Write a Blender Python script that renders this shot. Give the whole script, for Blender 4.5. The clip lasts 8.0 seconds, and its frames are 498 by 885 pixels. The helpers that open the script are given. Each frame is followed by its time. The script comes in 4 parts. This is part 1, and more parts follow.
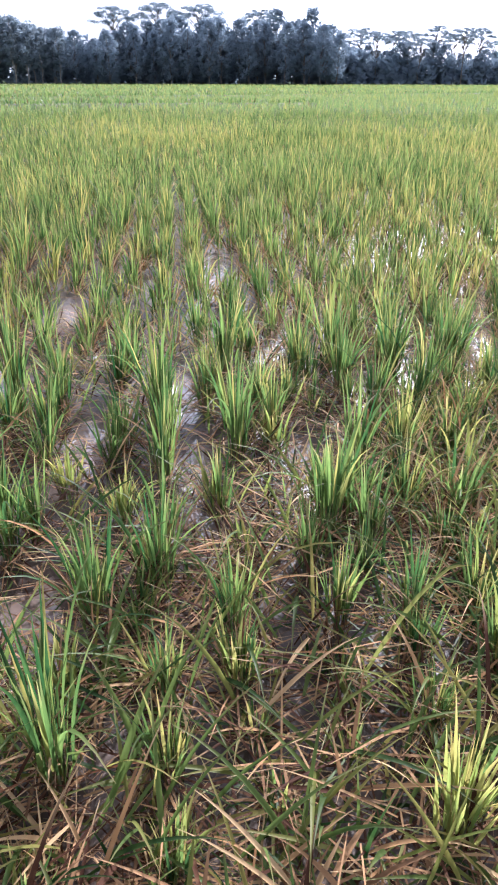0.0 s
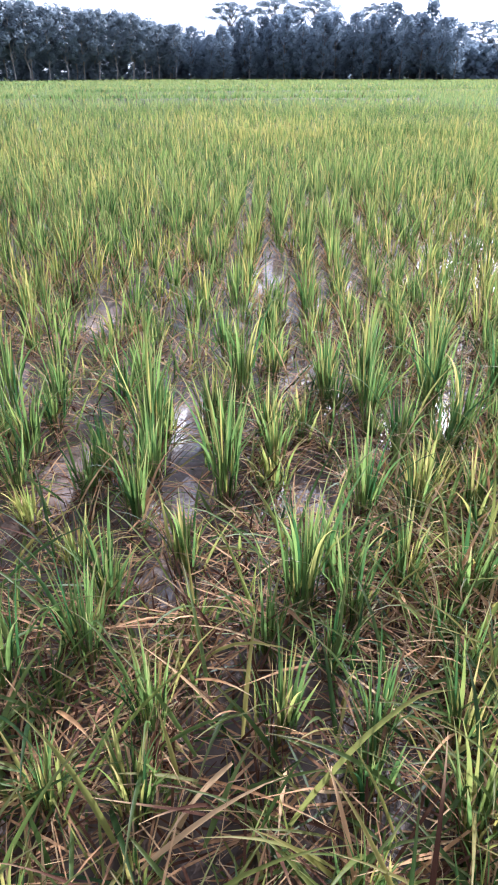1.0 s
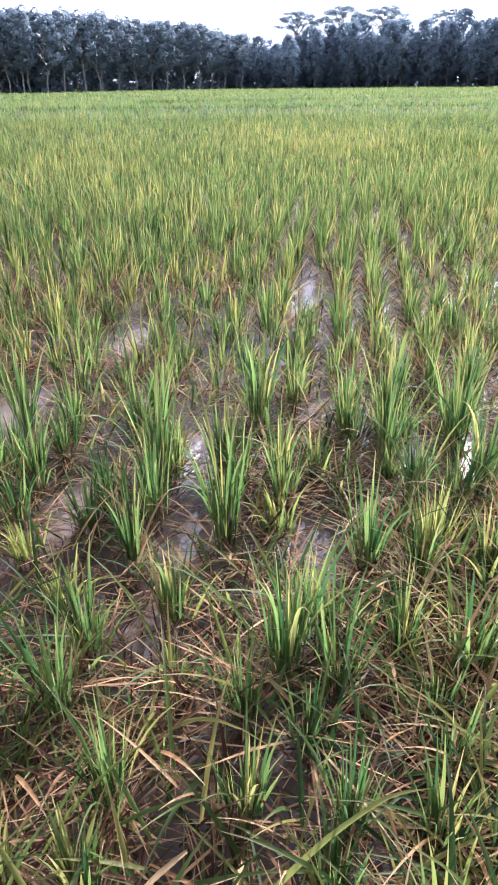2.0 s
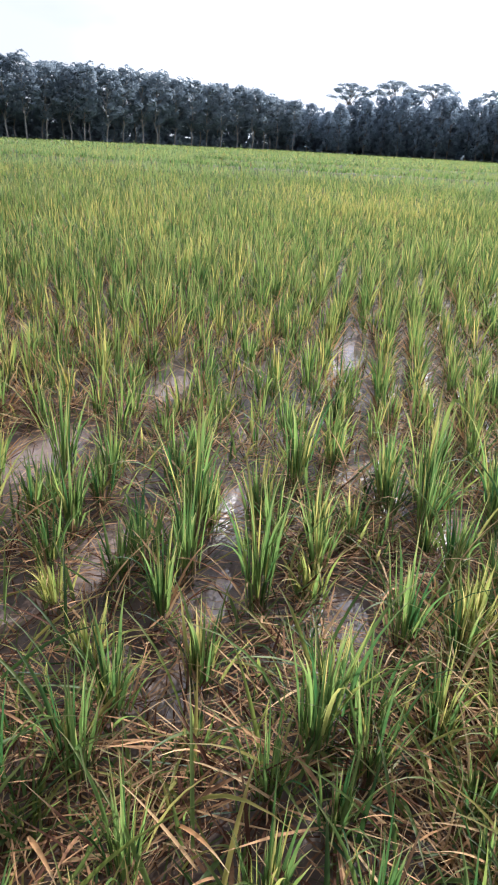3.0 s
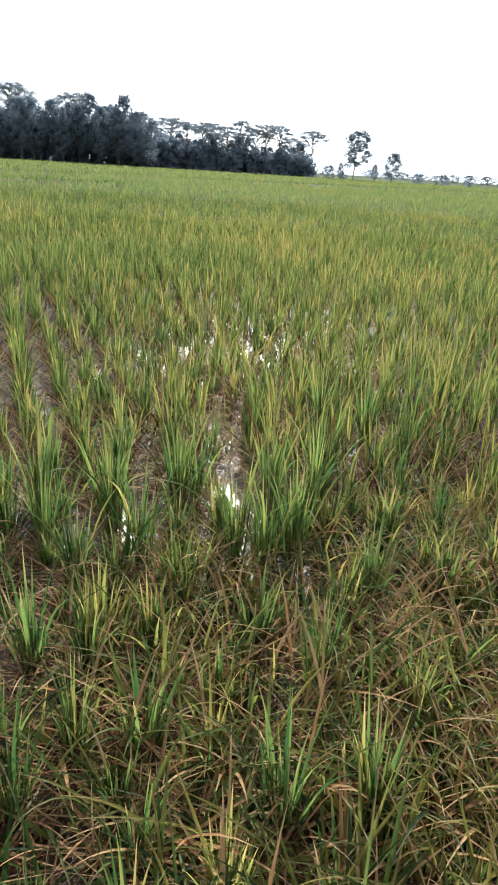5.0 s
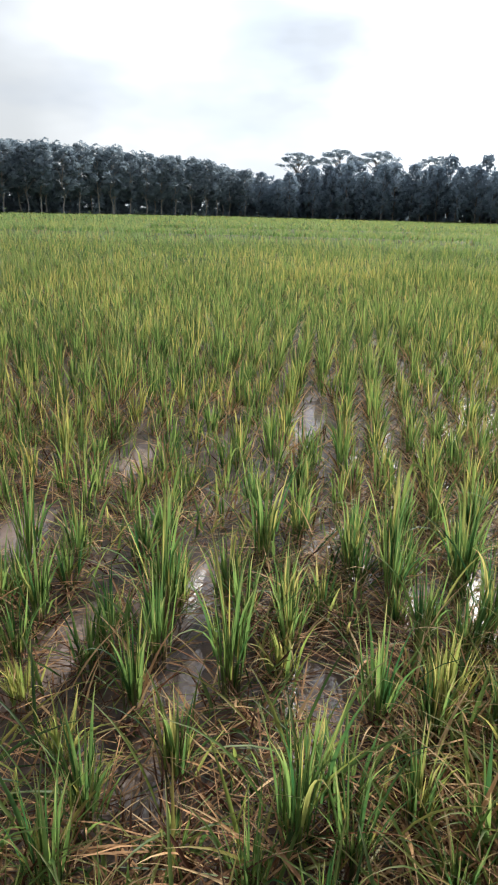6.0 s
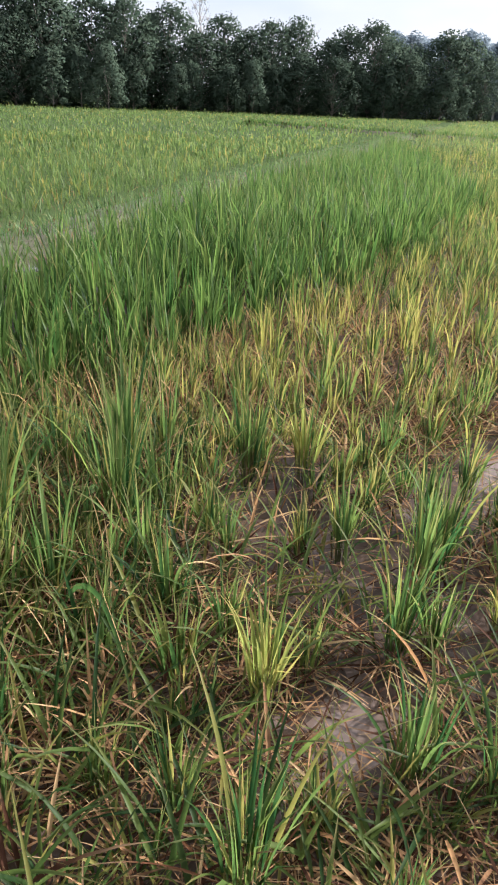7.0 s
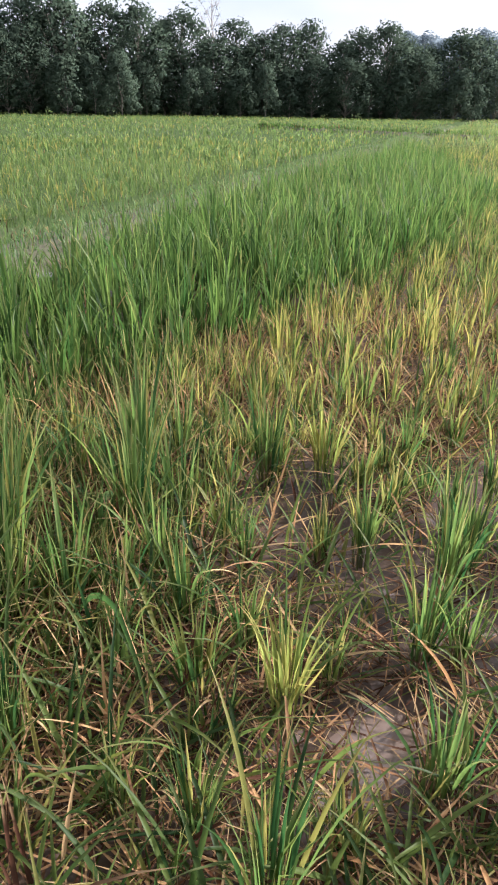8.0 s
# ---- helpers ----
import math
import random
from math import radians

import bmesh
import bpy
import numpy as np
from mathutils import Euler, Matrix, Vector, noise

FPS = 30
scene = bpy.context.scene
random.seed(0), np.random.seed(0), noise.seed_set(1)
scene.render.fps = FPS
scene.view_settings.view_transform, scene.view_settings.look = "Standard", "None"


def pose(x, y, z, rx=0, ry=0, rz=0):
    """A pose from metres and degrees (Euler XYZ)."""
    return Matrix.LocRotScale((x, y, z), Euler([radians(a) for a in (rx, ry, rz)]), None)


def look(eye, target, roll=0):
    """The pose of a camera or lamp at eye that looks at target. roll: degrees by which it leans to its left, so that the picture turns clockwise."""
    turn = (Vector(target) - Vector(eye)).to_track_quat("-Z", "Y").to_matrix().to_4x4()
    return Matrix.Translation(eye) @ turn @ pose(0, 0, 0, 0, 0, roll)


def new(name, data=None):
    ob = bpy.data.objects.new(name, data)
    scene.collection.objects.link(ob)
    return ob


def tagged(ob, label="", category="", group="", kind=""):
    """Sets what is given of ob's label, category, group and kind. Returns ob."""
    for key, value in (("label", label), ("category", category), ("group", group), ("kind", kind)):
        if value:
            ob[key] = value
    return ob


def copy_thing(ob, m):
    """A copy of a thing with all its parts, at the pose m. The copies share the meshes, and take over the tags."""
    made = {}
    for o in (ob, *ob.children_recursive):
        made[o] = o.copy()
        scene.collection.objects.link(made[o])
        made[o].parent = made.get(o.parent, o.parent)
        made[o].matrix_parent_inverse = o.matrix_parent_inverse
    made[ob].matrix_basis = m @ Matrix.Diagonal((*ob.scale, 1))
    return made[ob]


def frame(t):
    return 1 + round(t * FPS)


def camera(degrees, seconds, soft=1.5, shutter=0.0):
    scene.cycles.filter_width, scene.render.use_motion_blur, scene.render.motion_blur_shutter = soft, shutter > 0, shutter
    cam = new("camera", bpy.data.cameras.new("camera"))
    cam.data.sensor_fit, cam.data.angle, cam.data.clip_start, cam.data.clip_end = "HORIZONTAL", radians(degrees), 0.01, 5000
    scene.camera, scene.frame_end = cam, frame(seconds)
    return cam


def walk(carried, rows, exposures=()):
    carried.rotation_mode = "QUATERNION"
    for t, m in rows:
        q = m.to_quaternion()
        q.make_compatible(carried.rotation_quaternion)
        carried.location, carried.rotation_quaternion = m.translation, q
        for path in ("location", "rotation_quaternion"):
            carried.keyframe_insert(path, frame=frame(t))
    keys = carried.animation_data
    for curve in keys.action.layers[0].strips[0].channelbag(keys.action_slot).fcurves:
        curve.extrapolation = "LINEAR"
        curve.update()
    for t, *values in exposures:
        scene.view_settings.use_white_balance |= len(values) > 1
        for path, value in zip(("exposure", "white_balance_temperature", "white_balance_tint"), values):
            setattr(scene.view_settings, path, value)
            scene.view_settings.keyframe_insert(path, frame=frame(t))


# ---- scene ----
cam = camera(41.0, 8.0, soft=2.0)
PATH = [
    (0, (-0.538, -0.472, 1.354), (-0.258, 1.261, 0.396), 0.2),
    (0.2, (-0.469, -0.386, 1.353), (-0.268, 1.366, 0.410), 6.0),
    (0.3, (-0.434, -0.344, 1.353), (-0.242, 1.410, 0.410), 8.6),
    (0.5, (-0.365, -0.258, 1.352), (-0.066, 1.455, 0.365), 6.5),
    (0.7, (-0.281, -0.208, 1.346), (-0.039, 1.498, 0.330), 2.4),
    (0.8, (-0.238, -0.182, 1.344), (-0.047, 1.534, 0.336), 0.9),
    (1, (-0.154, -0.132, 1.338), (-0.139, 1.618, 0.370), 0.0),
    (1.2, (-0.076, -0.092, 1.364), (-0.084, 1.675, 0.428), 0.4),
    (1.4, (0.002, -0.052, 1.391), (-0.155, 1.726, 0.490), -3.9),
    (1.5, (-0.005, -0.020, 1.383), (-0.171, 1.734, 0.437), -4.6),
    (1.7, (0.001, -0.009, 1.390), (-0.195, 1.694, 0.360), -4.2),
    (1.8, (0.005, -0.004, 1.393), (-0.135, 1.726, 0.400), -1.9),
    (2, (0.011, 0.007, 1.400), (-0.135, 1.761, 0.450), -0.6),
    (2.2, (-0.001, 0.010, 1.411), (-0.186, 1.771, 0.481), 0.1),
    (3.3, (-0.062, 0.073, 1.418), (-0.249, 1.902, 0.630), 4.8),
    (3.5, (-0.037, 0.099, 1.423), (0.109, 1.942, 0.662), 9.3),
    (3.7, (0.024, 0.091, 1.438), (0.366, 1.897, 0.649), 7.3),
    (4, (0.116, 0.080, 1.461), (0.718, 1.808, 0.653), 4.5),
    (4.2, (0.174, 0.077, 1.459), (0.945, 1.741, 0.660), 4.0),
    (5.3, (0.101, 0.002, 1.479), (0.867, 1.700, 0.749), 3.4),
    (5.5, (0.075, 0.029, 1.487), (0.622, 1.817, 0.775), 1.8),
    (5.8, (-0.010, 0.064, 1.474), (0.116, 1.955, 0.834), 1.0),
    (6, (-0.052, 0.028, 1.497), (-0.189, 1.913, 0.842), 1.6),
    (6.1, (-0.084, 0.021, 1.501), (-0.341, 1.888, 0.833), 2.3),
    (6.3, (-0.111, 0.021, 1.490), (-0.602, 1.832, 0.798), 2.9),
    (6.4, (-0.138, -0.006, 1.498), (-0.727, 1.772, 0.797), 3.6),
    (6.5, (-0.164, -0.033, 1.507), (-0.907, 1.669, 0.765), 3.9),
    (6.7, (-0.217, -0.045, 1.504), (-1.218, 1.475, 0.675), 3.4),
    (6.9, (-0.223, -0.079, 1.513), (-1.434, 1.237, 0.618), 2.8),
    (7, (-0.238, -0.086, 1.520), (-1.528, 1.142, 0.610), 2.5),
    (7.2, (-0.260, -0.083, 1.513), (-1.661, 1.017, 0.604), 1.4),
    (7.5, (-0.293, -0.079, 1.502), (-1.709, 1.037, 0.637), 1.5),
    (8, (-0.284, -0.050, 1.492), (-1.610, 1.145, 0.589), 1.2),
]
walk(cam, [(t, look(eye, target, roll)) for t, eye, target, roll in PATH], [(0.0, 0.78, 5550, 20), (0.5, 0.62, 5500, 19), (1.0, 0.88, 5450, 21), (1.5, 0.57, 5500, 20), (2.0, 0.88, 5500, 21), (3.3, 0.43, 6000, 13), (5.5, 0.15, 6250, 9), (6.3, 0.22, 6200, 9), (7.0, 0.65, 6150, 14), (8.0, 0.74, 6150, 16)])

# ---- sky and sun: bright thin overcast, the sun veiled, ahead and to the right ----
SUN_AZ, SUN_EL = radians(25), radians(27)
SUN_DIR = Vector((math.sin(SUN_AZ) * math.cos(SUN_EL), math.cos(SUN_AZ) * math.cos(SUN_EL), math.sin(SUN_EL)))


def build_world():
    w = bpy.data.worlds.new("overcast_sky")
    scene.world = w
    w.use_nodes = True
    nt = w.node_tree
    nt.nodes.clear()
    N, L = nt.nodes.new, nt.links.new
    out, bg = N("ShaderNodeOutputWorld"), N("ShaderNodeBackground")
    sky = N("ShaderNodeTexSky")
    sky.sky_type, sky.sun_disc = "NISHITA", False
    sky.sun_elevation, sky.sun_rotation, sky.dust_density = SUN_EL, SUN_AZ, 3.0
    scale = N("ShaderNodeVectorMath")
    scale.operation = "SCALE"
    scale.inputs["Scale"].default_value = 0.1
    L(sky.outputs[0], scale.inputs[0])
    tc = N("ShaderNodeTexCoord")
    flat = N("ShaderNodeMapping")
    flat.inputs["Scale"].default_value = (1, 1, 2.6)
    flat.inputs["Location"].default_value = (0.7, -0.3, 0.2)
    L(tc.outputs["Generated"], flat.inputs[0])
    n1, n2 = N("ShaderNodeTexNoise"), N("ShaderNodeTexNoise")
    n1.inputs["Scale"].default_value, n1.inputs["Detail"].default_value = 2.2, 4
    n2.inputs["Scale"].default_value, n2.inputs["Detail"].default_value = 7.0, 3
    L(flat.outputs[0], n1.inputs["Vector"])
    L(flat.outputs[0], n2.inputs["Vector"])
    mixn = N("ShaderNodeMath")
    mixn.operation = "MULTIPLY_ADD"
    mixn.inputs[1].default_value = 0.35
    L(n2.outputs[0], mixn.inputs[0])
    L(n1.outputs[0], mixn.inputs[2])
    # brighter towards the veiled sun
    dot = N("ShaderNodeVectorMath")
    dot.operation = "DOT_PRODUCT"
    norm = N("ShaderNodeVectorMath")
    norm.operation = "NORMALIZE"
    L(tc.outputs["Generated"], norm.inputs[0])
    L(norm.outputs[0], dot.inputs[0])
    dot.inputs[1].default_value = SUN_DIR
    glow = N("ShaderNodeMapRange")
    glow.inputs["From Min"].default_value, glow.inputs["From Max"].default_value = 0.83, 1.20
    glow.inputs["To Min"].default_value, glow.inputs["To Max"].default_value = 0.0, 1.0
    uneven = N("ShaderNodeMath")
    uneven.operation = "MULTIPLY_ADD"
    uneven.inputs[1].default_value = 0.30
    L(n1.outputs[0], uneven.inputs[0])
    L(dot.outputs["Value"], uneven.inputs[2])
    glow.interpolation_type = "SMOOTHSTEP"
    L(uneven.outputs[0], glow.inputs["Value"])
    ramp = N("ShaderNodeValToRGB")
    ramp.color_ramp.elements[0].position, ramp.color_ramp.elements[0].color = 0.42, (0.69, 0.78, 0.94, 1)
    ramp.color_ramp.elements[1].position, ramp.color_ramp.elements[1].color = 0.78, (0.96, 0.98, 1.0, 1)
    L(mixn.outputs[0], ramp.inputs[0])
    bright = N("ShaderNodeMath")
    bright.operation = "MULTIPLY_ADD"
    bright.inputs[1].default_value, bright.inputs[2].default_value = 3.0, 0.72
    L(glow.outputs[0], bright.inputs[0])
    cloud = N("ShaderNodeVectorMath")
    cloud.operation = "SCALE"
    L(ramp.outputs[0], cloud.inputs[0])
    L(bright.outputs[0], cloud.inputs["Scale"])
    # one thicker blue grey cloud over the grove
    bank = N("ShaderNodeVectorMath")
    bank.operation = "DISTANCE"
    L(norm.outputs[0], bank.inputs[0])
    bank.inputs[1].default_value = (0.009, 0.985, 0.174)
    ragged = N("ShaderNodeMath")
    ragged.operation = "MULTIPLY_ADD"
    ragged.inputs[1].default_value = -0.24
    L(n2.outputs[0], ragged.inputs[0])
    L(bank.outputs["Value"], ragged.inputs[2])
    thick = N("ShaderNodeMapRange")
    thick.inputs["From Min"].default_value, thick.inputs["From Max"].default_value = 0.10, -0.11
    thick.inputs["To Max"].default_value = 1.0
    L(ragged.outputs[0], thick.inputs["Value"])
    grey = N("ShaderNodeMix")
    grey.data_type = "RGBA"
    L(thick.outputs[0], grey.inputs[0])
    L(cloud.outputs[0], grey.inputs[6])
    grey.inputs[7].default_value = (0.64, 0.70, 0.78, 1)
    mix = N("ShaderNodeMix")
    mix.data_type = "RGBA"
    mix.inputs[0].default_value = 0.88
    L(scale.outputs[0], mix.inputs[6])
    L(grey.outputs[2], mix.inputs[7])
    L(mix.outputs[2], bg.inputs[0])
    bg.inputs[1].default_value = 1.0
    L(bg.outputs[0], out.inputs[0])


build_world()
sun = new("sun", bpy.data.lights.new("sun", "SUN"))
sun.data.energy, sun.data.angle, sun.data.color = 7.3, radians(2.5), (1.0, 0.95, 0.86)
sun.matrix_world = look(SUN_DIR * 50, (0, 0, 0))


# ---- materials ----
def material(name):
    m = bpy.data.materials.new(name)
    m.use_nodes = True
    nt = m.node_tree
    return m, nt, nt.nodes["Principled BSDF"], nt.nodes["Material Output"]


def leaf_material(name, young, old, tip, rough=0.5, through_light=0.35, scale=30.0, per_object=False, turn=1.0, gloss=0.3):
    """A blade: colour varies blade by blade and along it, with a dry tip and light passing through."""
    m, nt, bsdf, out = material(name)
    N, L = nt.nodes.new, nt.links.new
    geo, info = N("ShaderNodeNewGeometry"), N("ShaderNodeObjectInfo")
    rnd = info.outputs["Random"] if per_object else geo.outputs["Random Per Island"]
    tc = N("ShaderNodeTexCoord")
    noi = N("ShaderNodeTexNoise")
    noi.inputs["Scale"].default_value = scale
    L(tc.outputs["Object"], noi.inputs["Vector"])
    add = N("ShaderNodeMath")
    add.operation = "MULTIPLY_ADD"
    add.inputs[1].default_value, add.inputs[2].default_value = 0.5, -0.25
    L(noi.outputs[0], add.inputs[0])
    tot = N("ShaderNodeMath")
    tot.operation = "ADD"
    tot.use_clamp = True
    L(rnd, tot.inputs[0])
    L(add.outputs[0], tot.inputs[1])
    ramp = N("ShaderNodeValToRGB")
    ramp.color_ramp.elements[0].color, ramp.color_ramp.elements[1].color = (*young, 1), (*old, 1)
    ramp.color_ramp.elements[1].position = turn
    L(tot.outputs[0], ramp.inputs[0])
    along = N("ShaderNodeAttribute")
    along.attribute_name = "along"
    tipr = N("ShaderNodeMapRange")
    tipr.inputs["From Min"].default_value, tipr.inputs["From Max"].default_value = 0.62, 1.05
    L(along.outputs["Fac"], tipr.inputs["Value"])
    tipm = N("ShaderNodeMath")
    tipm.operation = "MULTIPLY"
    L(tipr.outputs[0], tipm.inputs[0])
    L(rnd, tipm.inputs[1])
    mix = N("ShaderNodeMix")
    mix.data_type = "RGBA"
    L(tipm.outputs[0], mix.inputs[0])
    L(ramp.outputs[0], mix.inputs[6])
    mix.inputs[7].default_value = (*tip, 1)
    L(mix.outputs[2], bsdf.inputs["Base Color"])
    bsdf.inputs["Roughness"].default_value = rough
    bsdf.inputs["Specular IOR Level"].default_value = gloss
    tr = N("ShaderNodeBsdfTranslucent")
    L(mix.outputs[2], tr.inputs[0])
    ms = N("ShaderNodeMixShader")
    ms.inputs[0].default_value = through_light
    L(bsdf.outputs[0], ms.inputs[1])
    L(tr.outputs[0], ms.inputs[2])
    L(ms.outputs[0], out.inputs[0])
    return m


GREEN = leaf_material("rice_leaf_green", (0.026, 0.080, 0.024), (0.168, 0.252, 0.066), (0.40, 0.30, 0.14), through_light=0.66, per_object=True)
YELLOW = leaf_material("rice_leaf_yellowing", (0.17, 0.23, 0.055), (0.37, 0.32, 0.10), (0.50, 0.35, 0.16), through_light=0.66, per_object=True)
BRIGHT = leaf_material("rice_leaf_bright_yellow", (0.21, 0.28, 0.065), (0.40, 0.37, 0.11), (0.60, 0.44, 0.18), through_light=0.66, per_object=True)
STRAW = leaf_material("dead_leaf_straw", (0.44, 0.30, 0.16), (0.16, 0.07, 0.035), (0.52, 0.39, 0.23), rough=0.7, through_light=0.2, per_object=True, turn=0.75, gloss=0.06)
CROP_GREEN = leaf_material("crop_leaf_green", (0.020, 0.054, 0.014), (0.168, 0.232, 0.058), (0.38, 0.29, 0.13), through_light=0.66)
CROP_YELLOW = leaf_material("crop_leaf_yellowing", (0.16, 0.20, 0.045), (0.345, 0.295, 0.085), (0.43, 0.30, 0.12), through_light=0.66)
CROP_STRAW = leaf_material("crop_dead_leaf", (0.37, 0.21, 0.105), (0.055, 0.024, 0.014), (0.50, 0.35, 0.19), rough=0.7, through_light=0.15, turn=0.55, gloss=0.06)
CROP_TAN = leaf_material("crop_tan_leaf", (0.48, 0.335, 0.18), (0.36, 0.19, 0.085), (0.54, 0.42, 0.24), rough=0.7, through_light=0.3, gloss=0.06)
TALL_GREEN = leaf_material("tall_rice_leaf", (0.036, 0.088, 0.022), (0.118, 0.192, 0.044), (0.20, 0.29, 0.085), through_light=0.66)
YOUNG_GREEN = leaf_material("young_rice_leaf", (0.075, 0.135, 0.040), (0.16, 0.22, 0.065), (0.30, 0.33, 0.12), through_light=0.66)
# lighter than the near crop: haze over the far field put into the green
HAZED_FAR_GREEN = leaf_material("hazed_far_crop_leaf", (0.095, 0.165, 0.050), (0.185, 0.230, 0.078), (0.36, 0.35, 0.14), through_light=0.66)
BUND_GRASS = leaf_material("bund_grass_blade", (0.055, 0.13, 0.04), (0.14, 0.22, 0.07), (0.27, 0.27, 0.13), through_light=0.4)


def tree_leaf_material(name, a, b, through_light=0.56):
    m, nt, bsdf, out = material(name)
    N, L = nt.nodes.new, nt.links.new
    geo, tc, noi, ramp = N("ShaderNodeNewGeometry"), N("ShaderNodeTexCoord"), N("ShaderNodeTexNoise"), N("ShaderNodeValToRGB")
    noi.inputs["Scale"].default_value = 0.5
    L(tc.outputs["Object"], noi.inputs["Vector"])
    avg = N("ShaderNodeMath")
    avg.operation = "MULTIPLY_ADD"
    avg.inputs[1].default_value = 0.4
    L(geo.outputs["Random Per Island"], avg.inputs[0])
    half = N("ShaderNodeMath")
    half.operation = "MULTIPLY"
    half.inputs[1].default_value = 0.6
    L(noi.outputs[0], half.inputs[0])
    L(half.outputs[0], avg.inputs[2])
    ramp.color_ramp.elements[0].position, ramp.color_ramp.elements[1].position = 0.2, 0.8
    ramp.color_ramp.elements[0].color, ramp.color_ramp.elements[1].color = (*a, 1), (*b, 1)
    L(avg.outputs[0], ramp.inputs[0])
    L(ramp.outputs[0], bsdf.inputs["Base Color"])
    bsdf.inputs["Roughness"].default_value = 0.9
    bsdf.inputs["Specular IOR Level"].default_value = 0.05
    tr = N("ShaderNodeBsdfTranslucent")
    L(ramp.outputs[0], tr.inputs[0])
    ms = N("ShaderNodeMixShader")
    ms.inputs[0].default_value = through_light
    L(bsdf.outputs[0], ms.inputs[1])
    L(tr.outputs[0], ms.inputs[2])
    L(ms.outputs[0], out.inputs[0])
    return m


# distance haze painted into far leaf colours as pale blue; the thicket has none
HAZED_LEAF_RUBBER = tree_leaf_material("hazed_plantation_leaf", (0.22, 0.275, 0.32), (0.27, 0.325, 0.36))
HAZED_LEAF_DENSE = tree_leaf_material("hazed_broadleaf_leaf", (0.23, 0.295, 0.36), (0.28, 0.345, 0.40))
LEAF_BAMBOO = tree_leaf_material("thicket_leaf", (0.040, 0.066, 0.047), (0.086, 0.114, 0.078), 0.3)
HAZED_LEAF_FLAT = tree_leaf_material("hazed_feathery_leaf", (0.23, 0.285, 0.335), (0.28, 0.335, 0.375))


def plain_material(name, a, b, scale, rough, bump=0.0):
    m, nt, bsdf, out = material(name)
    N, L = nt.nodes.new, nt.links.new
    tc, noi, fine, ramp = N("ShaderNodeTexCoord"), N("ShaderNodeTexNoise"), N("ShaderNodeTexNoise"), N("ShaderNodeValToRGB")
    noi.inputs["Scale"].default_value, noi.inputs["Detail"].default_value = scale, 6
    fine.inputs["Scale"].default_value, fine.inputs["Detail"].default_value = scale * 9, 5
    L(tc.outputs["Object"], noi.inputs["Vector"])
    L(tc.outputs["Object"], fine.inputs["Vector"])
    mx = N("ShaderNodeMath")
    mx.operation = "MULTIPLY_ADD"
    mx.inputs[1].default_value = 0.4
    L(fine.outputs[0], mx.inputs[0])
    L(noi.outputs[0], mx.inputs[2])
    ramp.color_ramp.elements[0].position, ramp.color_ramp.elements[1].position = 0.5, 0.9
    ramp.color_ramp.elements[0].color, ramp.color_ramp.elements[1].color = (*a, 1), (*b, 1)
    L(mx.outputs[0], ramp.inputs[0])
    L(ramp.outputs[0], bsdf.inputs["Base Color"])
    bsdf.inputs["Roughness"].default_value = rough
    if bump:
        bp = N("ShaderNodeBump")
        bp.inputs["Strength"].default_value, bp.inputs["Distance"].default_value = 0.6, bump
        L(fine.outputs[0], bp.inputs["Height"])
        L(bp.outputs[0], bsdf.inputs["Normal"])
    return m


def mud_material():
    """Wet brown mud round the camera, turning to weedy green soil under the closed crop."""
    m = plain_material("wet_paddy_mud", (0.034, 0.021, 0.015), (0.105, 0.070, 0.053), 3.0, 0.5, 0.007)
    nt = m.node_tree
    N, L = nt.nodes.new, nt.links.new
    bsdf = nt.nodes["Principled BSDF"]
    colour = bsdf.inputs["Base Color"].links[0].from_socket
    tc, ln, far = N("ShaderNodeTexCoord"), N("ShaderNodeVectorMath"), N("ShaderNodeMapRange")
    ln.operation = "LENGTH"
    L(tc.outputs["Object"], ln.inputs[0])
    far.inputs["From Min"].default_value, far.inputs["From Max"].default_value = 6.5, 10.0
    L(ln.outputs["Value"], far.inputs["Value"])
    mix = N("ShaderNodeMix")
    mix.data_type = "RGBA"
    L(far.outputs[0], mix.inputs[0])
    L(colour, mix.inputs[6])
    mix.inputs[7].default_value = (0.055, 0.08, 0.03, 1)
    L(mix.outputs[2], bsdf.inputs["Base Color"])
    spec, rough = N("ShaderNodeMapRange"), N("ShaderNodeMapRange")
    spec.inputs["To Min"].default_value, spec.inputs["To Max"].default_value = 0.28, 0.02
    rough.inputs["To Min"].default_value, rough.inputs["To Max"].default_value = 0.42, 0.95
    L(far.outputs[0], spec.inputs["Value"])
    L(far.outputs[0], rough.inputs["Value"])
    L(spec.outputs[0], bsdf.inputs["Specular IOR Level"])
    L(rough.outputs[0], bsdf.inputs["Roughness"])
    return m


MUD = mud_material()
# pool water: sky reflection stood in for by a paler base colour
SKY_TINTED_WATER = plain_material("sky_tinted_field_water", (0.14, 0.125, 0.11), (0.20, 0.18, 0.16), 1.2, 0.10, 0.008)
WATER = plain_material("thin_muddy_water", (0.13, 0.092, 0.076), (0.20, 0.150, 0.128), 3.0, 0.07, 0.0010)
BARK = plain_material("tree_bark", (0.10, 0.085, 0.07), (0.22, 0.19, 0.16), 4.0, 0.8)
BARK_PALE = plain_material("pale_bark", (0.28, 0.25, 0.22), (0.42, 0.38, 0.34), 4.0, 0.8)
SOIL = plain_material("bund_soil", (0.045, 0.045, 0.022), (0.10, 0.092, 0.050), 1.5, 0.95, 0.03)
SHEATH = plain_material("dry_leaf_sheath", (0.10, 0.055, 0.028), (0.30, 0.19, 0.09), 30.0, 0.7)
STEM = plain_material("rice_stem_base", (0.045, 0.065, 0.022), (0.13, 0.13, 0.052), 25.0, 0.55)


